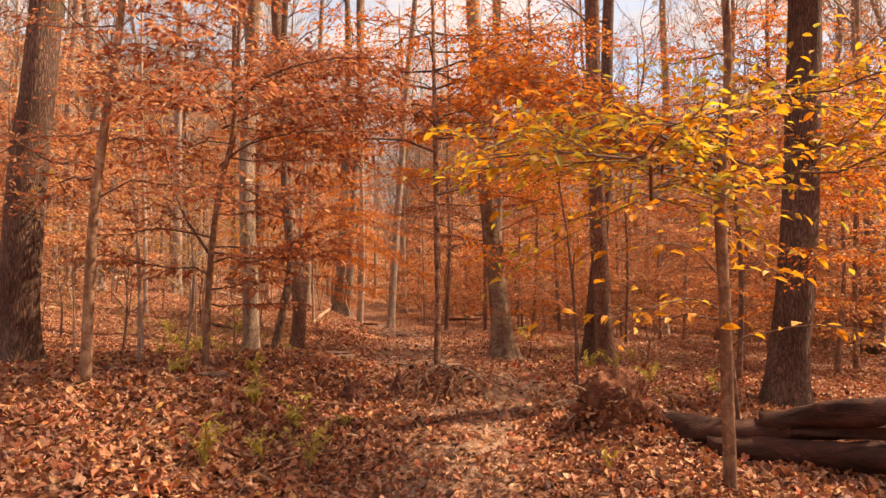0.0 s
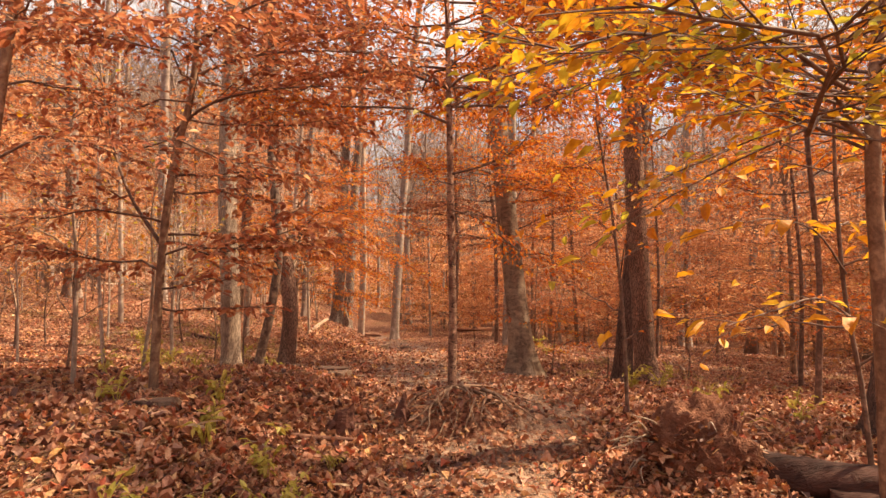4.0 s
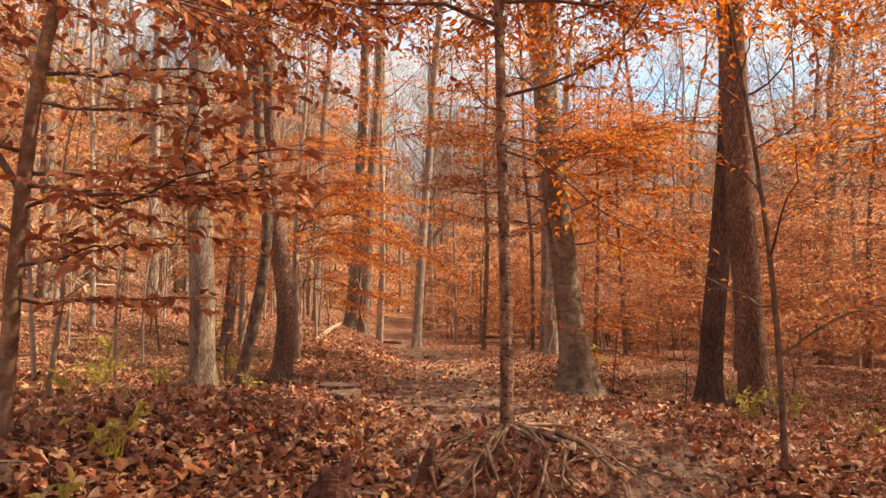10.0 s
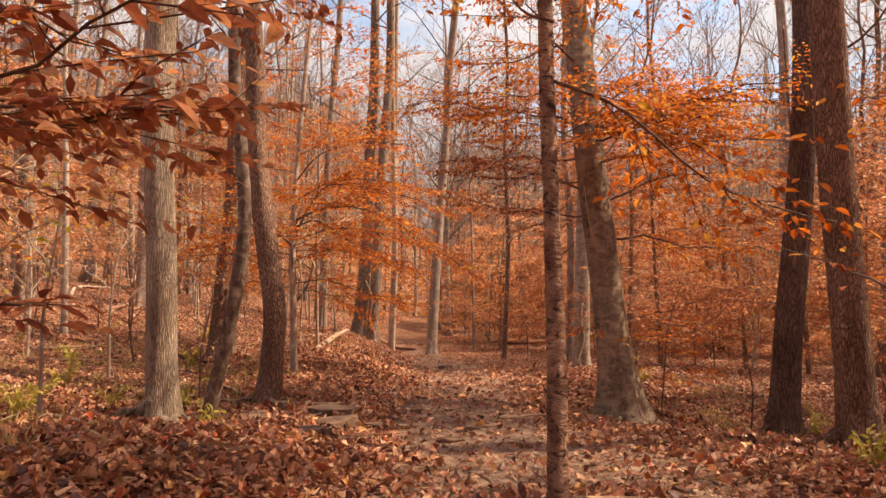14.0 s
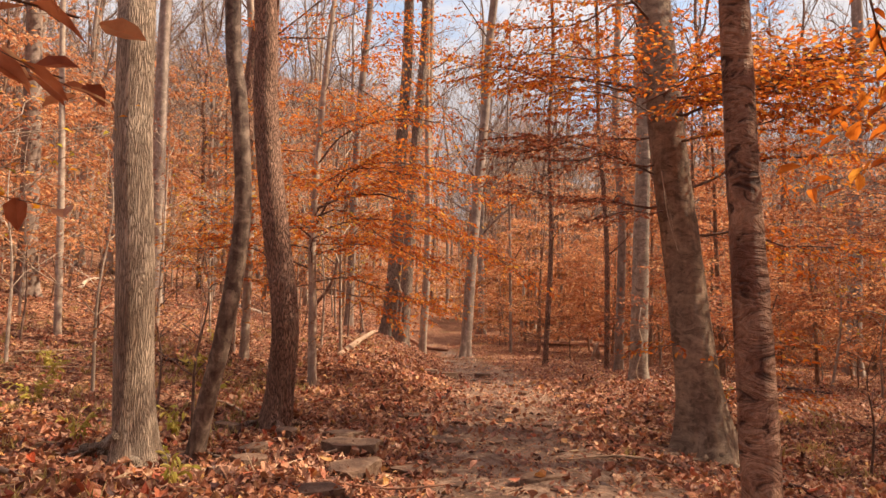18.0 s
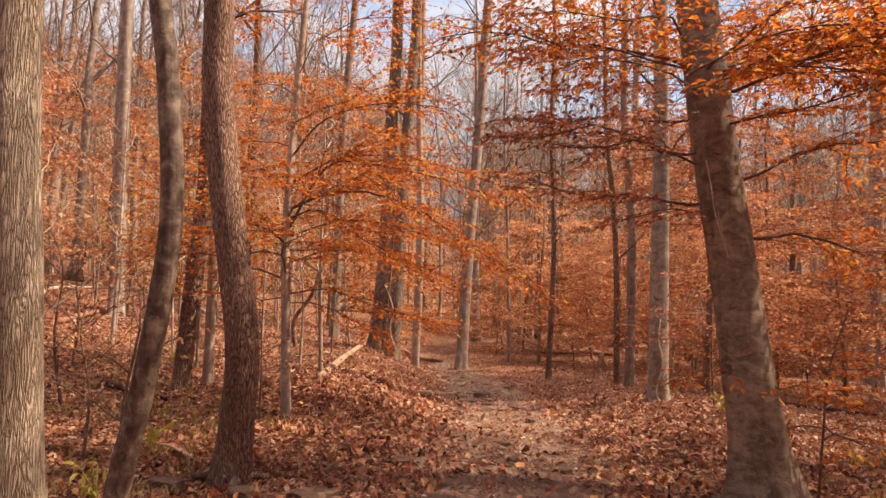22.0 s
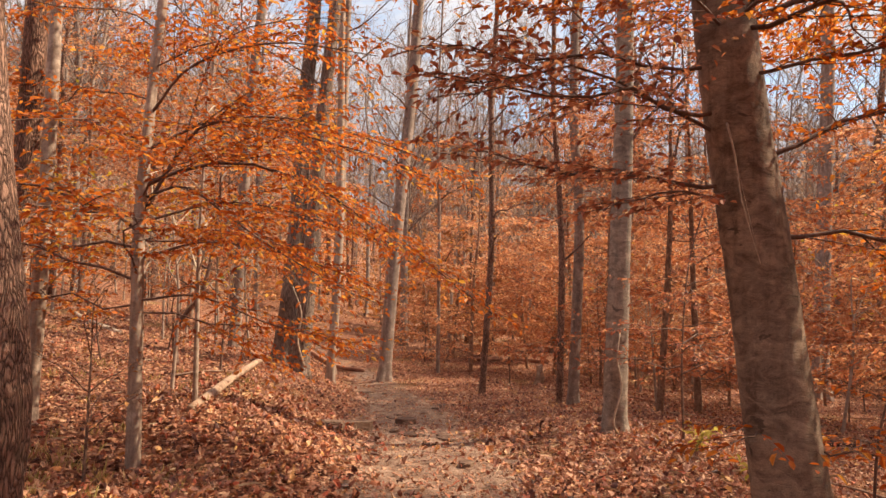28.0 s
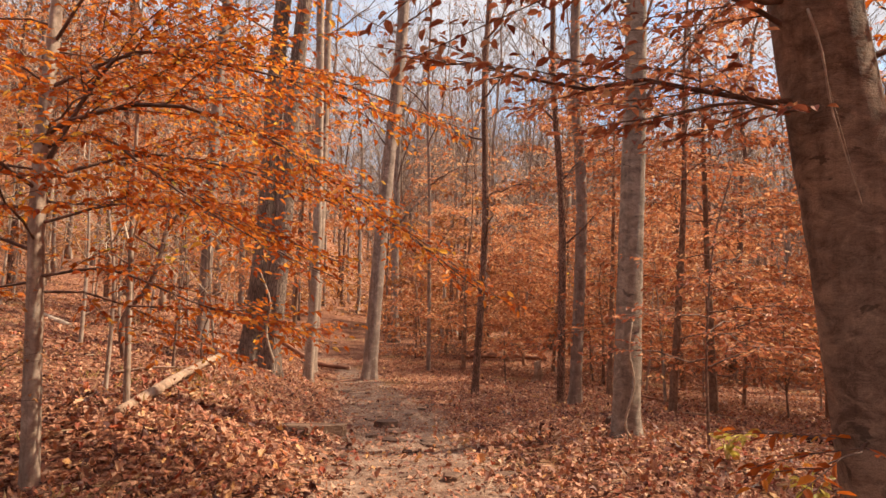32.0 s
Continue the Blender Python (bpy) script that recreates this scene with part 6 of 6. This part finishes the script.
for _i in range(46):
    _y = 9.5 + 17.5 * _r.random()
    _x = _r.choice([-1, 1]) * _r.uniform(1.2, 2.0 + 0.35 * _y) - 0.5
    _a, _l = _r.uniform(0, 3.14), _r.uniform(0.3, 1.4)
    _p = [(_x + _l * k * math.cos(_a + 0.3 * k), _y + _l * k * math.sin(_a + 0.3 * k)) for k in (0, 0.5, 1)]
    log(("thin tan stick lying on leaves", "brown fallen branch on the leaf litter")[_i % 2], [(*q, float(land(*q)) + 0.015 + 0.03 * (j == 1)) for j, q in enumerate(_p)], _r.uniform(0.008, 0.022), 0.004,
        (WOOD_TAN, WOOD_BROWN)[_i % 2], 100 + _i, "fallen_branch")

# a crooked small tree and bare brush on the bank
stem_tree("crooked_sapling", "small crooked sapling on the bank", 18.9, [(-4.25, 0.5), (-4.27, 0.9), (-3.95, 1.4), (-3.8, 2.2)], 0.04, BARK_SAPLING, top=3.0, seed=51, roots=0, limbs=bare_limbs(351, 6, 1.0, 2.4, 0.8), density=0.25, leaf_mat=LEAF_BROWN, sides=8)


def small_plant(kind, x, y, n, h, leaf, seed, mat):
    """Stems that arch outwards, with leaves along them."""
    rs = np.random.default_rng(seed)
    z = float(land(x, y))
    e = thing("woodland_plant", (x, y, z), kind, "plant", "low plants")
    crown = Geo()
    for i in range(n):
        a, hh = rs.uniform(0, 6.28), h * rs.uniform(0.6, 1.2)
        d = np.array([math.cos(a), math.sin(a), 0]) * hh * rs.uniform(0.3, 0.8)
        line = np.array([(0, 0, -0.02), d * 0.35 + (0, 0, hh * 0.65), d + (0, 0, hh)])
        g = Geo()
        tube(g, smooth_line(line, 7), np.linspace(0.004, 0.0015, 7), 4, cap=False)
        g.part("stem", LEAF_GREEN, e)
        m = max(5, int(hh / 0.028))
        q = smooth_line(line, m)
        w = rs.normal(0, 0.8, (m, 3)) + np.array([math.cos(a), math.sin(a), 0.0])
        s = leaf * rs.uniform(0.6, 1.3, m)
        leaves(crown, q[2:], w[2:], np.array([0, 0, 1.0]) + rs.normal(0, 0.4, (m - 2, 3)), s[2:], s[2:] * 0.42)
    crown.part("leaf", mat, e, smooth=False)["kind"] = "stuff"


for _i, (_x, _y, _n, _h, _l) in enumerate([(-1.04, 5.3, 9, 0.30, 0.06), (-1.9, 7.0, 6, 0.25, 0.07), (-2.4, 6.3, 5, 0.2, 0.06), (-1.55, 4.4, 8, 0.28, 0.06), (-1.7, 6.25, 6, 0.17, 0.085), (-2.55, 6.38, 6, 0.16, 0.08),
                                           (2.14, 10.0, 10, 0.28, 0.07), (2.5, 10.0, 7, 0.25, 0.06), (-1.3, 4.9, 7, 0.2, 0.06), (-2.3, 10.0, 6, 0.2, 0.06), (-3.3, 12.0, 8, 0.22, 0.07), (-3.6, 13.2, 8, 0.22, 0.07),
                                           (-4.4, 14.5, 8, 0.25, 0.08), (1.9, 16.7, 6, 0.25, 0.09), (-3.0, 8.4, 6, 0.25, 0.07), (2.6, 8.6, 6, 0.25, 0.08), (3.3, 8.2, 6, 0.3, 0.08), (2.9, 12.4, 7, 0.25, 0.07), (1.3, 5.4, 5, 0.18, 0.05),
                                           (-3.4, 9.6, 8, 0.22, 0.06), (-3.9, 10.4, 9, 0.24, 0.06), (-4.3, 11.2, 8, 0.22, 0.06), (-3.7, 11.3, 7, 0.2, 0.06), (-4.8, 12.3, 9, 0.25, 0.07), (-5.4, 13.4, 9, 0.25, 0.07), (-3.3, 7.9, 8, 0.22, 0.06),
                                           (-1.25, 5.9, 9, 0.24, 0.075), (-0.95, 6.5, 6, 0.14, 0.06), (-1.42, 6.9, 5, 0.13, 0.075), (-2.05, 7.4, 5, 0.13, 0.07), (-1.6, 5.75, 5, 0.18, 0.08), (-4.9, 16.2, 8, 0.25, 0.07), (3.6, 12.9, 7, 0.25, 0.07), (1.9, 15.4, 6, 0.22, 0.07), (2.3, 7.3, 6, 0.2, 0.06)]):
    small_plant(("pale yellow-green low plant among fallen leaves", "yellow-green leafy plant on the forest floor")[_i % 2], _x, _y, _n, _h, _l, 400 + _i, LEAF_GREEN)


def brush():
    """Thin bare shoots with a few pale leaves on the banks."""
    kinds = []
    for i, (h, mat) in enumerate([(1.8, LEAF_BROWN), (2.6, LEAF_YELLOW), (1.3, LEAF_BROWN), (3.2, LEAF_RUSSET)]):
        rs = np.random.default_rng(500 + i)
        kinds.append(leafy_tree("bare_shrub", ("thin bare shrub with a few dry leaves", "thin pale shrub with sparse yellow leaves", "low twiggy shrub, mostly bare", "thin sapling with sparse russet leaves")[i],
                                [(0, 0, 0), (0.05, 0.0, h * 0.4), (-0.03, 0.05, h * 0.75), (0.08, 0.0, h)], 0.012 + 0.005 * h, 0.004, BARK_PALE if i % 2 else BARK_SAPLING, mat,
                                ring_of_limbs(rs, 9, 0.3 * h, 0.95 * h, 0.42 * h, 0.8, 0.1, 0.006), 0.07, 0.22, 510 + i, 5, 0.2, 0.0, 0, simple=True, split=False, group="bare shrubs", steps=12, twig=TWIG_PALE if i % 2 else None, category="shrub"))

    def place(rng):
        while True:
            x, y = rng.uniform(-15, 9) if rng.random() < 0.5 else rng.uniform(-15, -3), rng.uniform(7, 30)
            if -2.9 < x < 2.2 and y < 24 or x > 2 and y < 9:
                continue
            return x, y
    plant_all(kinds, 150, np.random.default_rng(8), place, (0.7, 1.2), 0.7)


brush()


def grass():
    """Yellowing tufts of woodland grass on the bank and under the trees."""
    rs = np.random.default_rng(31)
    g = Geo()
    spots = []
    for cx, cy, sx, sy, n in ((-4.6, 13.4, 0.9, 1.2, 26), (-3.3, 14.2, 0.4, 0.6, 8), (-5.6, 16.0, 1.2, 1.2, 30), (-3.5, 10.4, 0.6, 0.5, 6), (2.5, 13.2, 0.7, 0.7, 22), (3.3, 10.6, 0.6, 0.9, 20),
                             (-4.0, 17.6, 0.7, 1.0, 10), (-2.4, 9.2, 0.4, 0.5, 4), (-4.1, 12.6, 0.7, 0.9, 22), (-5.0, 14.4, 1.1, 1.0, 44), (-3.9, 9.3, 0.7, 1.1, 8), (3.2, 13.6, 0.8, 0.9, 24), (-3.35, 12.6, 0.3, 0.4, 20), (-4.2, 14.7, 0.6, 0.6, 30)):
        spots.append(np.stack([rs.normal(cx, sx, n), rs.normal(cy, sy, n)], 1))
    for x, y in np.concatenate(spots):
        if abs(x - float(path_x(y))) < 0.9:
            continue
        m = int(rs.integers(10, 22))
        a = rs.uniform(0, 6.28, m)
        base = np.stack([x + rs.normal(0, 0.04, m), y + rs.normal(0, 0.04, m), np.full(m, float(land(x, y)) - 0.01)], 1)
        size = rs.uniform(0.05, 0.14, m)
        leaves(g, base, np.stack([np.cos(a) * 0.6, np.sin(a) * 0.6, np.ones(m)], 1), rs.normal(size=(m, 3)), size, np.full(m, 0.007), fold=0.2)
    e = thing("grass", (0, 0, 0), "yellow-green grass tufts among fallen leaves", "grass", kind="stuff")
    g.part("blade", LEAF_GRASS, e, smooth=False)["kind"] = "stuff"


grass()
